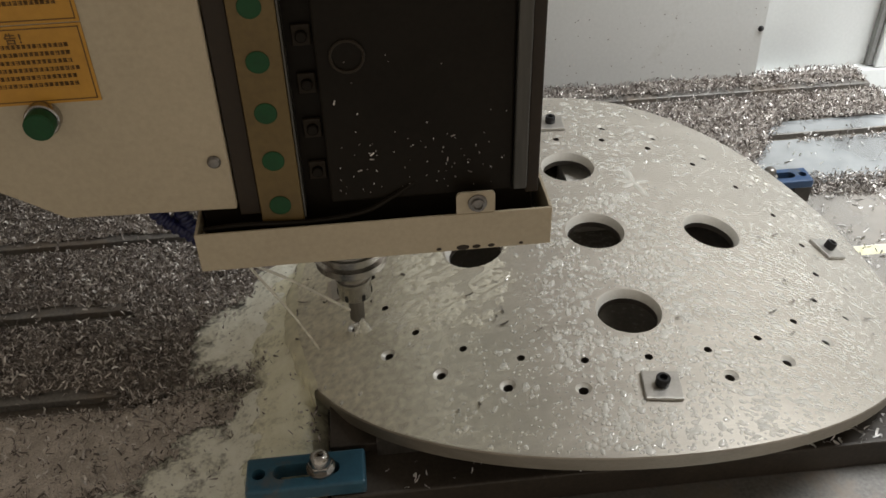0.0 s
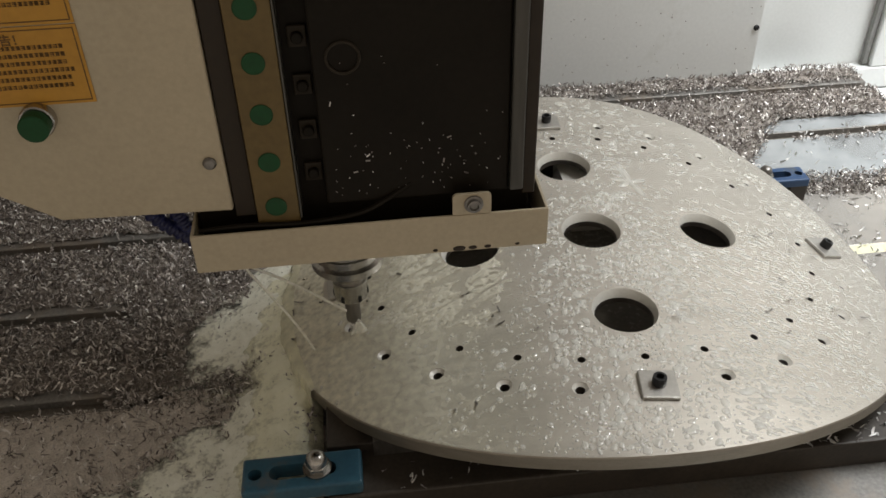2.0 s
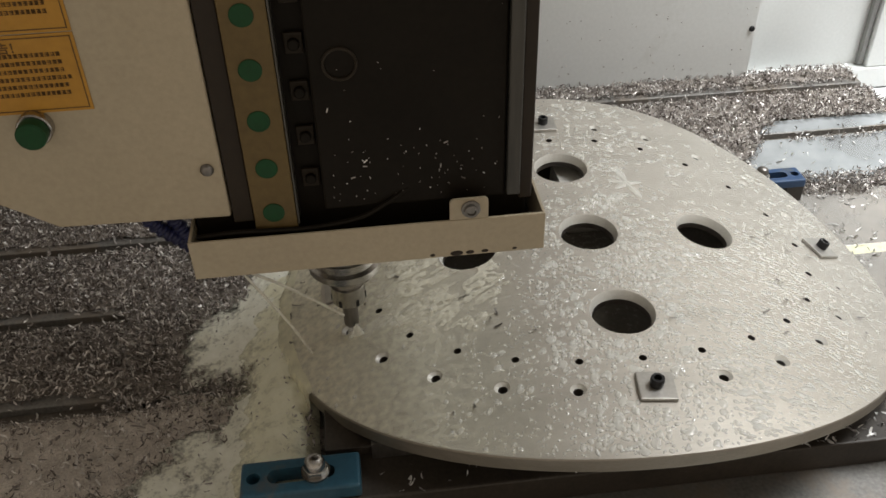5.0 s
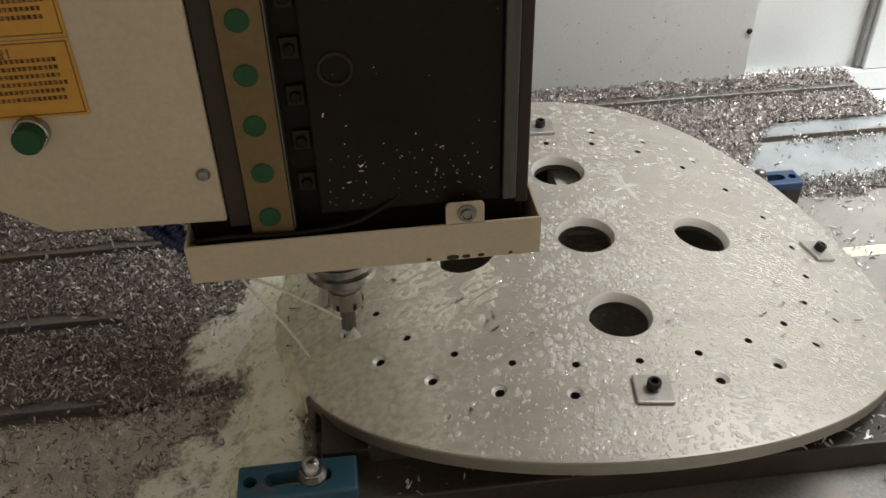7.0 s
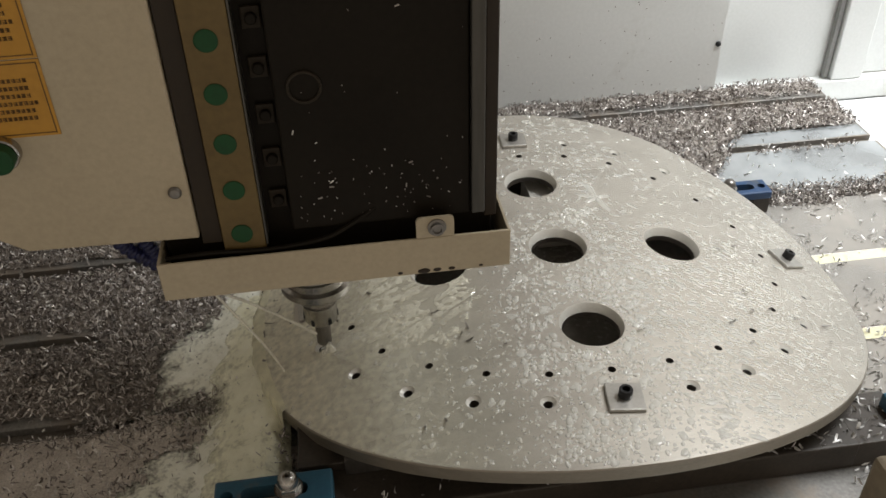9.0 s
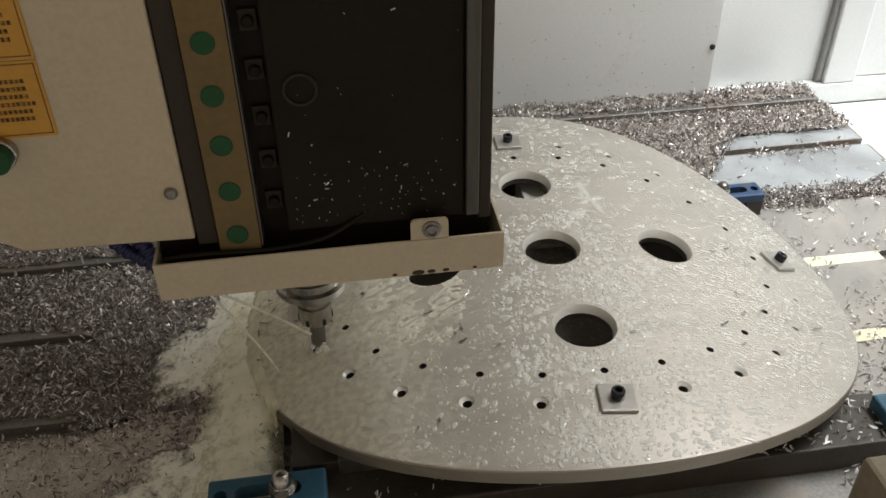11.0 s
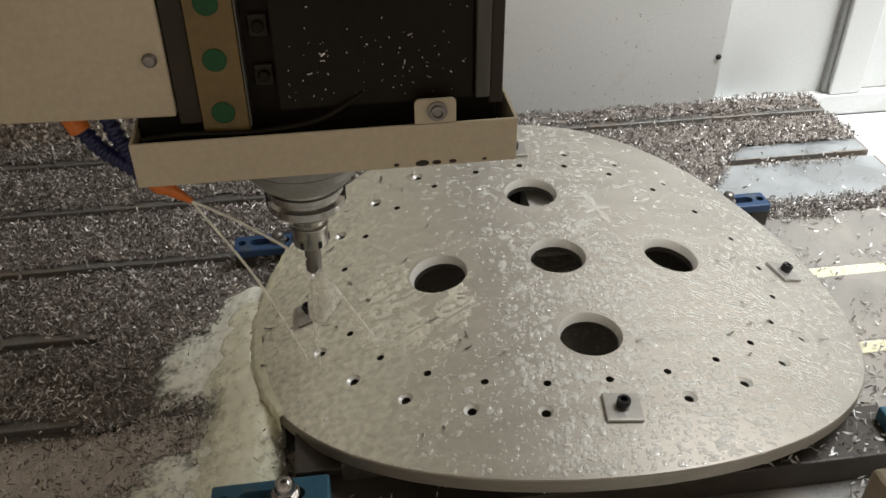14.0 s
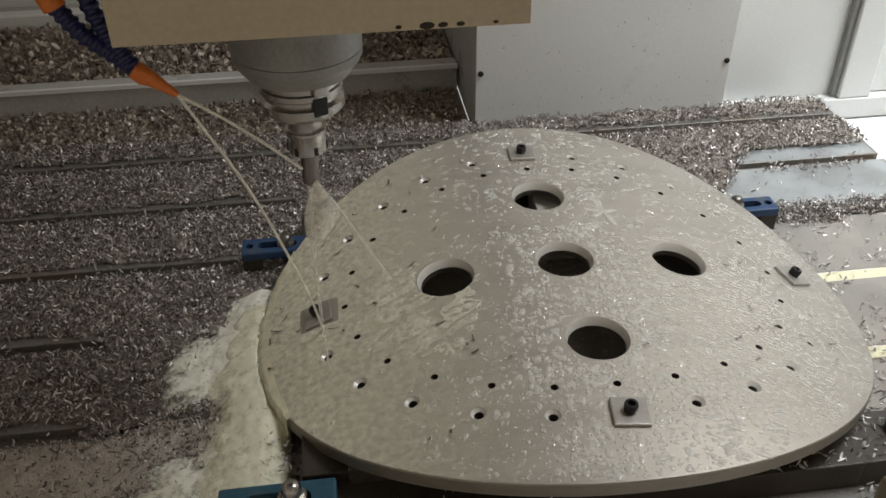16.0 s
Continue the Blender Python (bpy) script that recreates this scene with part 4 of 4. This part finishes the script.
def build_splat():
    """Star-shaped splash of coolant that has run out in arms."""
    arms = ((1.62, 0.030, 7), (-1.25, 0.028, 8), (2.75, 0.019, 7), (-2.6, 0.013, 5), (0.25, 0.016, 7))
    verts, steps = [(0.062, 0.081, plate_z(0.062) + 0.0022)], 90
    for ring in (0.6, 1.0):
        for k in range(steps):
            a = 2 * math.pi * k / steps
            r = 0.0055 + sum(reach * max(0.0, math.cos(a - at)) ** (sharp * 3) for at, reach, sharp in arms) * 0.8 + 0.0015 * noise.noise(Vector((math.cos(a) * 3, math.sin(a) * 3, 2)))
            x, y = 0.062 + ring * r * math.cos(a), 0.081 + ring * r * math.sin(a)
            verts.append((x, y, plate_z(x) + (0.0018 if ring < 1 else 0.0004)))
    faces = [(0, 1 + k, 1 + (k + 1) % steps) for k in range(steps)]
    faces += [(1 + k, 1 + steps + k, 1 + steps + (k + 1) % steps, 1 + (k + 1) % steps) for k in range(steps)]
    tagged(quick_mesh("coolant_splat", verts, faces, DROP, True), "star-shaped splash of milky coolant on the plate", "coolant splash")


build_splat()


def near_bolt(x, y):
    return any(max(abs(x - bx), abs(y - by)) < 0.0175 for bx, by, _ in BOLTS)


RIMS = [(x, y, BIG_R) for x, y in BIG] + [(x, y, 0.0066) for k, (x, y) in enumerate(OUTER_AT) if k % 6] + [(x, y, 0.0035) for x, y in INNER_AT]


def to_rim(x, y):
    """Draw a point just inside a hole out to its rim; 0 outside, 1 moved, 2 too deep inside."""
    for hx, hy, r in RIMS:
        d = math.hypot(x - hx, y - hy)
        if d < r:
            if d < max(r - 0.003, 0.0002):
                return x, y, 2
            return hx + (x - hx) * r / d, hy + (y - hy) * r / d, 1
    return x, y, 0


def build_film():
    """Milky coolant that covers the plate's wet side."""
    step = 0.002
    verts, index, moved, faces = [], {}, set(), []
    for i in range(-152, 152):
        for k in range(-139, 139):
            x, y, state = to_rim(i * step, k * step)
            far = math.hypot(x / (HALF_X - 0.001), y / (HALF_Y - 0.001))
            if 1 < far < 1.011:
                x, y = x / far, y / far
            if far >= 1.011 or state == 2 or near_bolt(x, y):
                continue
            if state:
                moved.add((i, k))
            index[i, k] = len(verts)
            verts.append((x, y, plate_z(x) + 0.0005 + 0.0004 * noise.fractal(Vector((x * 60, y * 60, 2)), 1.0, 2.0, 3)))
    for i, k in index:
        q = ((i, k), (i + 1, k), (i + 1, k + 1), (i, k + 1))
        if all(c in index for c in q) and not all(c in moved for c in q):
            faces.append([index[c] for c in q])
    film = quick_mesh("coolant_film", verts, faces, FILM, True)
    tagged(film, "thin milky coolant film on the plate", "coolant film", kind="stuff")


build_film()


def build_ripples():
    """Thicker sheet of coolant, dimpled and streaked by the flow."""
    step = 0.0009
    verts, index, faces = [], {}, []
    for i in range(160):
        for k in range(190):
            x, y = -0.212 + i * step, -0.122 + k * step
            u, v = 0.94 * x + 0.34 * y, -0.34 * x + 0.94 * y
            lines = 1.0 - 2 * abs(noise.noise(Vector((u * 14, v * 70, 4))) + 0.15 * noise.noise(Vector((u * 90, v * 90, 2))))
            cells = noise.fractal(Vector((u * 130, v * 210, 1)), 1.0, 2.0, 3)
            near = 0.85 - ((x + 0.147) / 0.066) ** 2 - ((y + 0.040) / 0.074) ** 2 + 0.4 * noise.fractal(Vector((x * 30, y * 30, 8)), 1.0, 2.0, 4) + 0.35 * cells
            if near < 0.0 or lines > 0.86 or cells < -0.42 or near_hole(x, y, 0.0005):
                continue
            index[i, k] = len(verts)
            verts.append((x, y, plate_z(x) + 0.0008 + 0.0009 * min(1.0, near * 2.5) + 0.0011 * cells - 0.0008 * max(0.0, lines) ** 4))
    for i, k in index:
        q = ((i, k), (i + 1, k), (i + 1, k + 1), (i, k + 1))
        if all(c in index for c in q):
            faces.append([index[c] for c in q])
    tagged(quick_mesh("coolant_ripples", verts, faces, RIPPLE, True), "rippled sheet of milky coolant on the plate", "coolant film", kind="stuff")


build_ripples()


def add_drop(verts, faces, m, r, sx, sy, height, phase, wobble, rings=4, steps=14):
    """One lens-shaped drop with a softly uneven outline."""
    base = len(verts)
    for i in range(rings):
        f, h = math.cos(math.pi / 2 * i / rings), height * math.sin(math.pi / 2 * i / rings)
        for k in range(steps):
            a = 2 * math.pi * k / steps
            w = 1 + wobble * (math.sin(2 * a + phase) + 0.7 * math.sin(3 * a + 2.3 * phase))
            verts.append(m @ Vector((r * sx * f * w * math.cos(a), r * sy * f * w * math.sin(a), h)))
    verts.append(m @ Vector((0, 0, height)))
    for i in range(rings - 1):
        for k in range(steps):
            a, b = base + i * steps + k, base + i * steps + (k + 1) % steps
            faces.append((a, b, b + steps, a + steps))
    top = base + rings * steps
    faces += [(top - steps + k, top - steps + (k + 1) % steps, top) for k in range(steps)]


def build_drops():
    rng = np.random.default_rng(8)
    verts, faces, count = [], [], 0
    while count < 7600:
        x, y = rng.uniform(-HALF_X, HALF_X), rng.uniform(-HALF_Y, HALF_Y)
        r = 0.00106 * math.exp(rng.normal(0, 0.48))
        if (x / (HALF_X - 0.004)) ** 2 + (y / (HALF_Y - 0.004)) ** 2 > 1:
            continue
        lean = x + 0.25 * max(0.0, -0.08 - y) + 0.05 * noise.noise(Vector((x * 22, y * 22, 9)))
        wet_share = (0.17 if y < -0.10 and x > -0.19 else 0.06) + 0.75 * max(0.0, min(1.0, (lean + 0.17) / 0.16)) ** 1.5
        if y > 0.02 and 0.06 < x:
            wet_share = 0.13
        if y > 0.06:
            wet_share *= 0.35 if x < 0.06 else 0.7
        if x > 0.2:
            wet_share = 0.3
        wet_share *= 0.55 + 0.9 * max(0.0, noise.noise(Vector((x * 17, y * 17, 3))) + 0.4)
        if rng.random() > wet_share:
            continue
        if -0.07 < x < 0.13:
            r *= 1.25
        elif x < -0.07:
            r *= 0.8
        r = min(r, 0.0042)
        sx, sy, spin = rng.uniform(0.8, 1.1), rng.uniform(0.95, 1.5), rng.normal(-0.5, 0.5)
        if x > 0.05:
            sx, sy, spin = rng.uniform(0.7, 0.9), rng.uniform(1.05, 1.7), rng.normal(1.1, 0.3)
        if near_hole(x, y, 1.2 * r) or near_bolt(x, y):
            continue
        count += 1
        add_drop(verts, faces, on_plate(x, y, -0.0001, spin), r, sx, sy, min(0.5 * r, 0.0012), rng.uniform(0, 6.3), rng.uniform(0.02, 0.11))
    drops = quick_mesh("coolant_drops", verts, faces, DROP, True)
    tagged(drops, "milky coolant drops beaded over the plate", "coolant drops", kind="stuff")
    verts, faces, count = [], [], 0
    while count < 270:
        back = count < 210
        x, y = (rng.uniform(-0.12, 0.14), rng.uniform(0.10, 0.262)) if back else (rng.normal(0.02, 0.05), rng.normal(-0.02, 0.085))
        r = rng.uniform(0.0018, 0.0042) if back else rng.uniform(0.0028, 0.0052)
        if near_hole(x, y, 1.3 * r) or near_bolt(x, y) or (x / (HALF_X - 0.007)) ** 2 + (y / (HALF_Y - 0.007)) ** 2 > 1:
            continue
        count += 1
        add_drop(verts, faces, on_plate(x, y, -0.0001, rng.normal(0.2, 0.5)), r, rng.uniform(0.9, 1.5), rng.uniform(0.6, 0.95), 0.0007, rng.uniform(0, 6.3), rng.uniform(0.08, 0.22), 3, 18)
    tagged(quick_mesh("coolant_drops", verts, faces, SPLAT, True), "flat pale puddles of coolant on the plate", "coolant drops", kind="stuff")


build_drops()


def build_splash_patch():
    """Curl of milky coolant where the thrown water lands."""
    bm = bmesh.new()
    inner, outer = [], []
    for i in range(40):
        a = -1.2 + 3.9 * i / 39
        w = math.sin(math.pi * i / 39) * (1 + 0.5 * noise.noise(Vector((i * 0.35, 0, 0))))
        r = 0.015 + 0.003 * noise.noise(Vector((i * 0.2, 4, 0)))
        inner.append(bm.verts.new(((r - 0.007 * w) * math.cos(a), (r - 0.007 * w) * math.sin(a), 0.0005)))
        outer.append(bm.verts.new(((r + 0.007 * w) * math.cos(a), (r + 0.007 * w) * math.sin(a), 0.0012)))
    for i in range(39):
        bm.faces.new((inner[i], outer[i], outer[i + 1], inner[i + 1]))
    patch = part("coolant_swirl", bm, MIST, smooth=True)
    return tagged(patch, "curl of milky coolant sliding over the plate", "coolant swirl")


SWIRL = build_splash_patch()


# ---- metal chips ----
def chip_shape(rng, length, width, curl):
    """One curled ribbon: rows of left and right points."""
    n = 4
    out, a, p = [], 0.0, np.zeros(3)
    twist = rng.uniform(-0.5, 0.5)
    for i in range(n + 1):
        w = width * (0.55 + 0.45 * math.sin(math.pi * (i + 0.6) / (n + 1.2)))
        side = np.array([math.sin(twist * i), math.cos(twist * i), 0.35 * math.sin(twist * i * 2)]) * w / 2
        out += [p - side, p + side]
        p = p + np.array([math.cos(a), 0, math.sin(a)]) * length / n
        a += curl / n
    out = np.array(out)
    return out - out.mean(0)


CHIP_FACES = [(2 * i, 2 * i + 1, 2 * i + 3, 2 * i + 2) for i in range(4)]


def random_turn(rng):
    q = rng.normal(size=4)
    q[0] += rng.choice((0.0, 1.2))
    q /= np.linalg.norm(q)
    w, x, y, z = q
    return np.array([[1 - 2 * (y * y + z * z), 2 * (x * y - z * w), 2 * (x * z + y * w)], [2 * (x * y + z * w), 1 - 2 * (x * x + z * z), 2 * (y * z - x * w)], [2 * (x * z - y * w), 2 * (y * z + x * w), 1 - 2 * (x * x + y * y)]])


def chip_field(name, label, area, count, keep, floor_z, seed, size=1.0, pile=0.004, curl=4.0, wide=1.0, material=None):
    rng = np.random.default_rng(seed)
    shapes = [chip_shape(rng, rng.uniform(0.0050, 0.0112), wide * rng.uniform(0.0011, 0.0023), rng.uniform(-curl, curl)) for _ in range(60)]
    verts, faces = [], []
    x0, x1, y0, y1 = area
    made = 0
    for _ in range(count * 6):
        if made >= count:
            break
        x, y = rng.uniform(x0, x1), rng.uniform(y0, y1)
        k = keep(x, y)
        if rng.random() > k:
            continue
        made += 1
        s = shapes[rng.integers(60)] @ random_turn(rng).T * size * rng.uniform(0.65, 1.15)
        low = s[:, 2].min()
        z = floor_z(x, y) - low * 0.75 + rng.random() ** 2 * pile
        base = len(verts)
        verts.extend(s + (x, y, z))
        faces.extend([(a + base, b + base, c + base, d + base) for a, b, c, d in CHIP_FACES])
    return tagged(quick_mesh(name, verts, faces, material or CHIP), label, "metal chips", kind="stuff")


def in_slot(y, half=0.009):
    return any(abs(y - s) < half for s in SLOTS)


def heap(x, y):
    return 0.004 + 0.004 * noise.noise(Vector((x * 9, y * 9, 0))) + 0.002 * noise.noise(Vector((x * 40, y * 40, 5)))


CHOKED_FROM = {-0.070: -0.465, 0.055: -0.474, 0.180: -0.333}  # where chips fill a slot


def left_keep(x, y):
    if any(-0.0095 < y - s < 0.015 + 0.008 * noise.noise(Vector((x * 30, s * 9, 1))) for s in SLOTS if x < CHOKED_FROM.get(s, 9.0) + 0.03 * noise.noise(Vector((x * 40, y * 90, 3)))) and noise.noise(Vector((x * 6, y * 2, 7))) < 0.42:
        return 0.035
    if under_plate(x, y, -0.03) or (foam_height(x, y) > 0.35 and y < 0.14):
        return 0.0
    if y < -0.075 + 0.03 * noise.noise(Vector((x * 14, y * 14, 2))):
        return 0.16
    if y < 0.14 and foam_height(x, y) > 0.0:
        return 0.3
    return 1.0


def back_keep(x, y):
    if any(-0.0095 < y - s < 0.012 + 0.006 * noise.noise(Vector((x * 30, s * 9, 2))) for s in SLOTS if s != 0.305 or x > 0.37) and noise.noise(Vector((x * 6, y * 2, 3))) < 0.42:
        return 0.035
    if x > 0.355 + 0.02 * noise.noise(Vector((x * 20, y * 60, 4))) and y < 0.336 + 0.008 * noise.noise(Vector((x * 30, 1, 1))):
        return 0.7 if 0.284 < y < 0.299 and x < 0.50 and noise.noise(Vector((x * 35, y * 90, 5))) > -0.3 else 0.0
    edge = 0.225 + 0.093 * max(0.0, min(1.0, (x - 0.26) / 0.08)) + 0.03 * noise.noise(Vector((x * 10, y * 10, 1)))
    if x > 0.22 and y < edge:
        return 0.0
    return 0.0 if under_plate(x, y, -0.03) else 1.0


def right_keep(x, y):
    if under_plate(x, y, -0.02) or y > 0.33:
        return 0.0
    if y > 0.21:
        return 0.035
    corner = x < 0.36 and y < -0.02
    return 0.40 if corner else 0.14 * max(0.2, 1 + 2 * noise.noise(Vector((x * 20, y * 20, 2))))


def ridge_keep(x, y):
    return 1.0 if abs(y - 0.184 - 0.010 * noise.noise(Vector((x * 12, 0, 0)))) < 0.019 * (1 + noise.noise(Vector((x * 25, 3, 0)))) else 0.06


def base_keep(x, y):
    return 0.25 + 0.75 * (x > 0.08) if x < 0.206 and y > -0.226 else 0.8 if 0.212 < x < 0.256 and -0.226 < y < -0.176 else 0.0


def mud_keep(x, y):
    return 1.0 if 0.1 < left_keep(x, y) < 0.5 else 0.0


def slot_gap(y):
    """0 at a slot's mouth, 1 well away from it."""
    return max(0.0, min(min(max(-0.0095 - (y - s), (y - s) - 0.013) for s in SLOTS) / 0.02, 1.0))


def build_mats():
    """Dense wet layer of fine chips under the loose ones."""
    for name, area, keep, low, high, stuff in (("chip_mat", (-1.2, -0.20, -0.30, 0.487), left_keep, 0.25, 2.0, SLUDGE), ("chip_mud", (-1.2, -0.25, -0.33, 0.02), left_keep, 0.1, 0.25, MUD), ("chip_mat", (-0.21, 0.533, 0.18, 0.487), back_keep, 0.25, 2.0, SLUDGE)):
        step = 0.004
        verts, index, faces = [], {}, []
        nx, ny = int((area[1] - area[0]) / step), int((area[3] - area[2]) / step)
        for i in range(nx):
            for k in range(ny):
                x, y = area[0] + i * step, area[2] + k * step
                if low < keep(x, y) <= high and (keep is left_keep or keep(x, y - 0.008) > low):
                    index[i, k] = len(verts)
                    verts.append((x, y, 0.0008 + slot_gap(y) * max(0.0006, heap(x, y) * 0.8) + 0.0016 * noise.noise(Vector((x * 220, y * 220, 1)))))
        for i, k in index:
            q = ((i, k), (i + 1, k), (i + 1, k + 1), (i, k + 1))
            if all(c in index for c in q):
                faces.append([index[c] for c in q])
        tagged(quick_mesh(name, verts, faces, stuff, True), "brown-grey mud of fine chips on the table" if stuff is MUD else "dense wet layer of fine metal chips on the table", "metal chips", kind="stuff")


build_mats()
chip_field("chip_heap", "grey curled metal chips heaped over the table", (-0.80, -0.22, -0.28, 0.487), 46000, left_keep, lambda x, y: slot_gap(y) * max(0.0, heap(x, y)), 1)
chip_field("chip_heap", "grey curled metal chips along the table's rear", (-0.22, 0.533, 0.20, 0.487), 20000, back_keep, lambda x, y: slot_gap(y) * max(0.0, heap(x, y)), 2)
chip_field("scattered_chips", "bright metal chips scattered over the wet table", (0.2, 0.533, -0.32, 0.33), 2100, right_keep, lambda x, y: 0.0009, 3, 0.78, 0.002, 1.4, 1.6, BRIGHT_CHIP)
chip_field("chip_ridge", "ridge of grey chips along a table slot", (0.28, 0.533, 0.152, 0.214), 2600, ridge_keep, lambda x, y: 0.0, 7, 0.9, 0.006)
chip_field("mud_chips", "short chips half sunk in the mud", (-0.80, -0.25, -0.30, -0.05), 22000, mud_keep, lambda x, y: 0.001, 8, 0.5, 0.001, 1.5, 1.3)
chip_field("foam_chips", "dark chip specks caught in the foam", (-0.47, -0.272, -0.22, 0.10), 1500, lambda x, y: 0.0 if under_plate(x, y, 0.002) else max(0.05, 0.9 - 1.6 * foam_height(x, y)) if foam_height(x, y) > 0.05 else 0.0,
           lambda x, y: 0.0055 + 0.024 * max(0.0, min(1.0, (x + 0.345) / 0.055)) * max(0.0, min(1.0, 2 * blob_field(x, y, RUN_BLOBS))), 9, 0.65, 0.0008, 1.5, 1.5)
chip_field("gutter_chips", "coarse grey chips filling the gutter", (-1.1, -0.02, 0.66, 0.93), 7000, lambda x, y: 1.0, lambda x, y: 0.018, 4, 1.5, 0.004, 2.5, 2.4, COARSE_CHIP)
chip_field("gutter_chips", "coarse grey chips between table and ledge", (-1.0, -0.02, 0.49, 0.632), 6500, lambda x, y: 1.0, lambda x, y: -0.012, 5, 1.2, 0.004, 3.0, 2.0, COARSE_CHIP)
chip_field("scattered_chips", "bright metal chips on the black base", (-0.25, 0.266, -0.23, -0.10), 460, base_keep, lambda x, y: 0.030, 6, 0.9, 0.0005, 1.5, 1.4, BRIGHT_CHIP)


PLATE_CHIPS = ((-0.198, 0.150), (-0.119, 0.080), (-0.100, 0.217), (-0.072, 0.208), (-0.136, 0.163), (-0.157, 0.194), (-0.124, 0.188), (-0.106, -0.096), (-0.079, -0.128), (-0.107, -0.114),
               (0.156, -0.104), (0.179, -0.096), (0.128, -0.123), (0.136, -0.148), (0.200, -0.107), (0.231, -0.110), (0.223, -0.134), (0.189, 0.006), (0.169, -0.005), (0.164, -0.074),
               (0.199, -0.020), (0.222, -0.020), (-0.140, -0.198), (-0.157, -0.199), (-0.291, -0.046), (-0.286, 0.004), (-0.263, -0.012), (-0.2195, 0.091), (-0.234, 0.116), (-0.240, 0.148),
               (-0.280, 0.035), (-0.2454, 0.028), (-0.147, 0.031), (0.040, -0.132), (-0.168, 0.153), (-0.208, 0.109), (-0.203, 0.023), (-0.187, -0.013), (-0.229, -0.028), (-0.219, -0.037), (-0.277, 0.018), (-0.292, -0.008), (-0.131, -0.067),
               (-0.112, -0.104))


def build_plate_chips():
    rng = np.random.default_rng(21)
    for i, (x, y) in enumerate(PLATE_CHIPS):
        s = chip_shape(rng, rng.uniform(0.006, 0.011), rng.uniform(0.0016, 0.0026), rng.uniform(0.4, 1.8))
        s[:, 2] -= s[:, 2].min() - 0.0014
        ob = quick_mesh("metal_chip", s, CHIP_FACES, DARK_CHIP)
        ob.matrix_world = on_plate(x, y, 0.0, rng.uniform(0, 6.28))
        tagged(ob, "small curled metal chip lying on the plate", "metal chip", "chips on the plate")


build_plate_chips()


def build_pools():
    for x0, x1, s in ((0.29, 0.41, 0.055), (0.27, 0.50, -0.070)):
        pool = part("coolant_pool", box(x0, x1, s - 0.0078, s + 0.0078, -0.0258, -0.0004), POOL)
        tagged(pool, "yellowish coolant standing in a table slot", "coolant", kind="stuff")


build_pools()


def build_table_film(y0, y1, material, label):
    """Coolant lying on the bare right end of the table; the rear film's pale tint is painted reflection."""
    step = 0.002
    verts, index, faces = [], {}, []
    for i in range(120, 266):
        for k in range(-160, 173):
            x, y = i * step, k * step
            if in_slot(y, 0.0085) or under_plate(x, y, -0.03) or not y0 < y < y1:
                continue
            if noise.fractal(Vector((x * 9, y * 9, 6)), 1.0, 2.0, 4) + 1.2 > 0.0:
                index[i, k] = len(verts)
                verts.append((x, y, 0.0007))
    for i, k in index:
        q = ((i, k), (i + 1, k), (i + 1, k + 1), (i, k + 1))
        if all(c in index for c in q):
            faces.append([index[c] for c in q])
    film = quick_mesh("table_coolant", verts, faces, material, True)
    tagged(film, label, "coolant film", kind="stuff")


build_table_film(0.19, 0.345, TABLE_FILM, "coolant on the bare end of the table, wall reflection painted in pale")
build_table_film(-0.33, 0.171, WET_FILM, "clear coolant wetting the end of the table")


def build_door_edge():
    """Strip of the cabin's door near the viewer."""
    ob = part("door_edge", box(0.053, 0.12, -0.52, -0.405, 0.05, 0.25, 0.003), DOOR)
    tagged(ob, "brownish edge of the cabin door sill near the viewer", "door sill", kind="structure")


build_door_edge()


# ---- what moves ----
def motions():
    heights = [(0.0, 0.1158), (1.0, 0.1151), (2.0, 0.1146), (3.0, 0.1140), (4.0, 0.1133), (6.5, 0.1126), (8.0, 0.1119), (9.0, 0.1114), (11.5, 0.1102), (12.1, 0.1098), (12.22, 0.1100), (12.34, 0.1154), (12.5, 0.1235),
               (13.0, 0.1487), (13.5, 0.1748), (14.0, 0.2008), (14.08, 0.2046), (14.14, 0.2063), (14.36, 0.2064), (14.42, 0.2090), (14.5, 0.2133), (15.0, 0.2389), (15.5, 0.2655), (16.0, 0.2912)]
    rows = [(t, Matrix.Translation((*AXIS, z))) for t, z in heights]
    for ob in (HEAD, JETS, SPLASH):
        walk(ob, rows)
    walk(SWIRL, [(t, on_plate(x, y, 0.0003, radians(a))) for t, x, y, a in ((0.0, -0.208, -0.080, 0), (4.0, -0.206, -0.082, 40), (8.0, -0.205, -0.080, 80), (12.3, -0.204, -0.080, 120), (13.5, -0.185, -0.070, 130), (14.5, -0.155, -0.065, 140), (16.0, -0.135, -0.070, 155))])
    walk(FOAM_SHEET, [(t, pose(-0.0005 * t, -0.0004 * t, 0.0004, 0, 0, 0)) for t in (0.0, 4.0, 8.0, 12.0, 16.0)])
    ts, zs = [t for t, _ in heights], [z for _, z in heights]
    spin = []
    for i in range(161):
        t = i / 10
        turn = 360.0 * min(t, 14.1) + max(0.0, min(1.0, (t - 14.1) / 0.3)) * 80.0
        spin.append((t, Matrix.Translation((*AXIS, float(np.interp(t, ts, zs)))) @ Matrix.Rotation(radians(turn), 4, "Z")))
    walk(TOOL, spin)


motions()
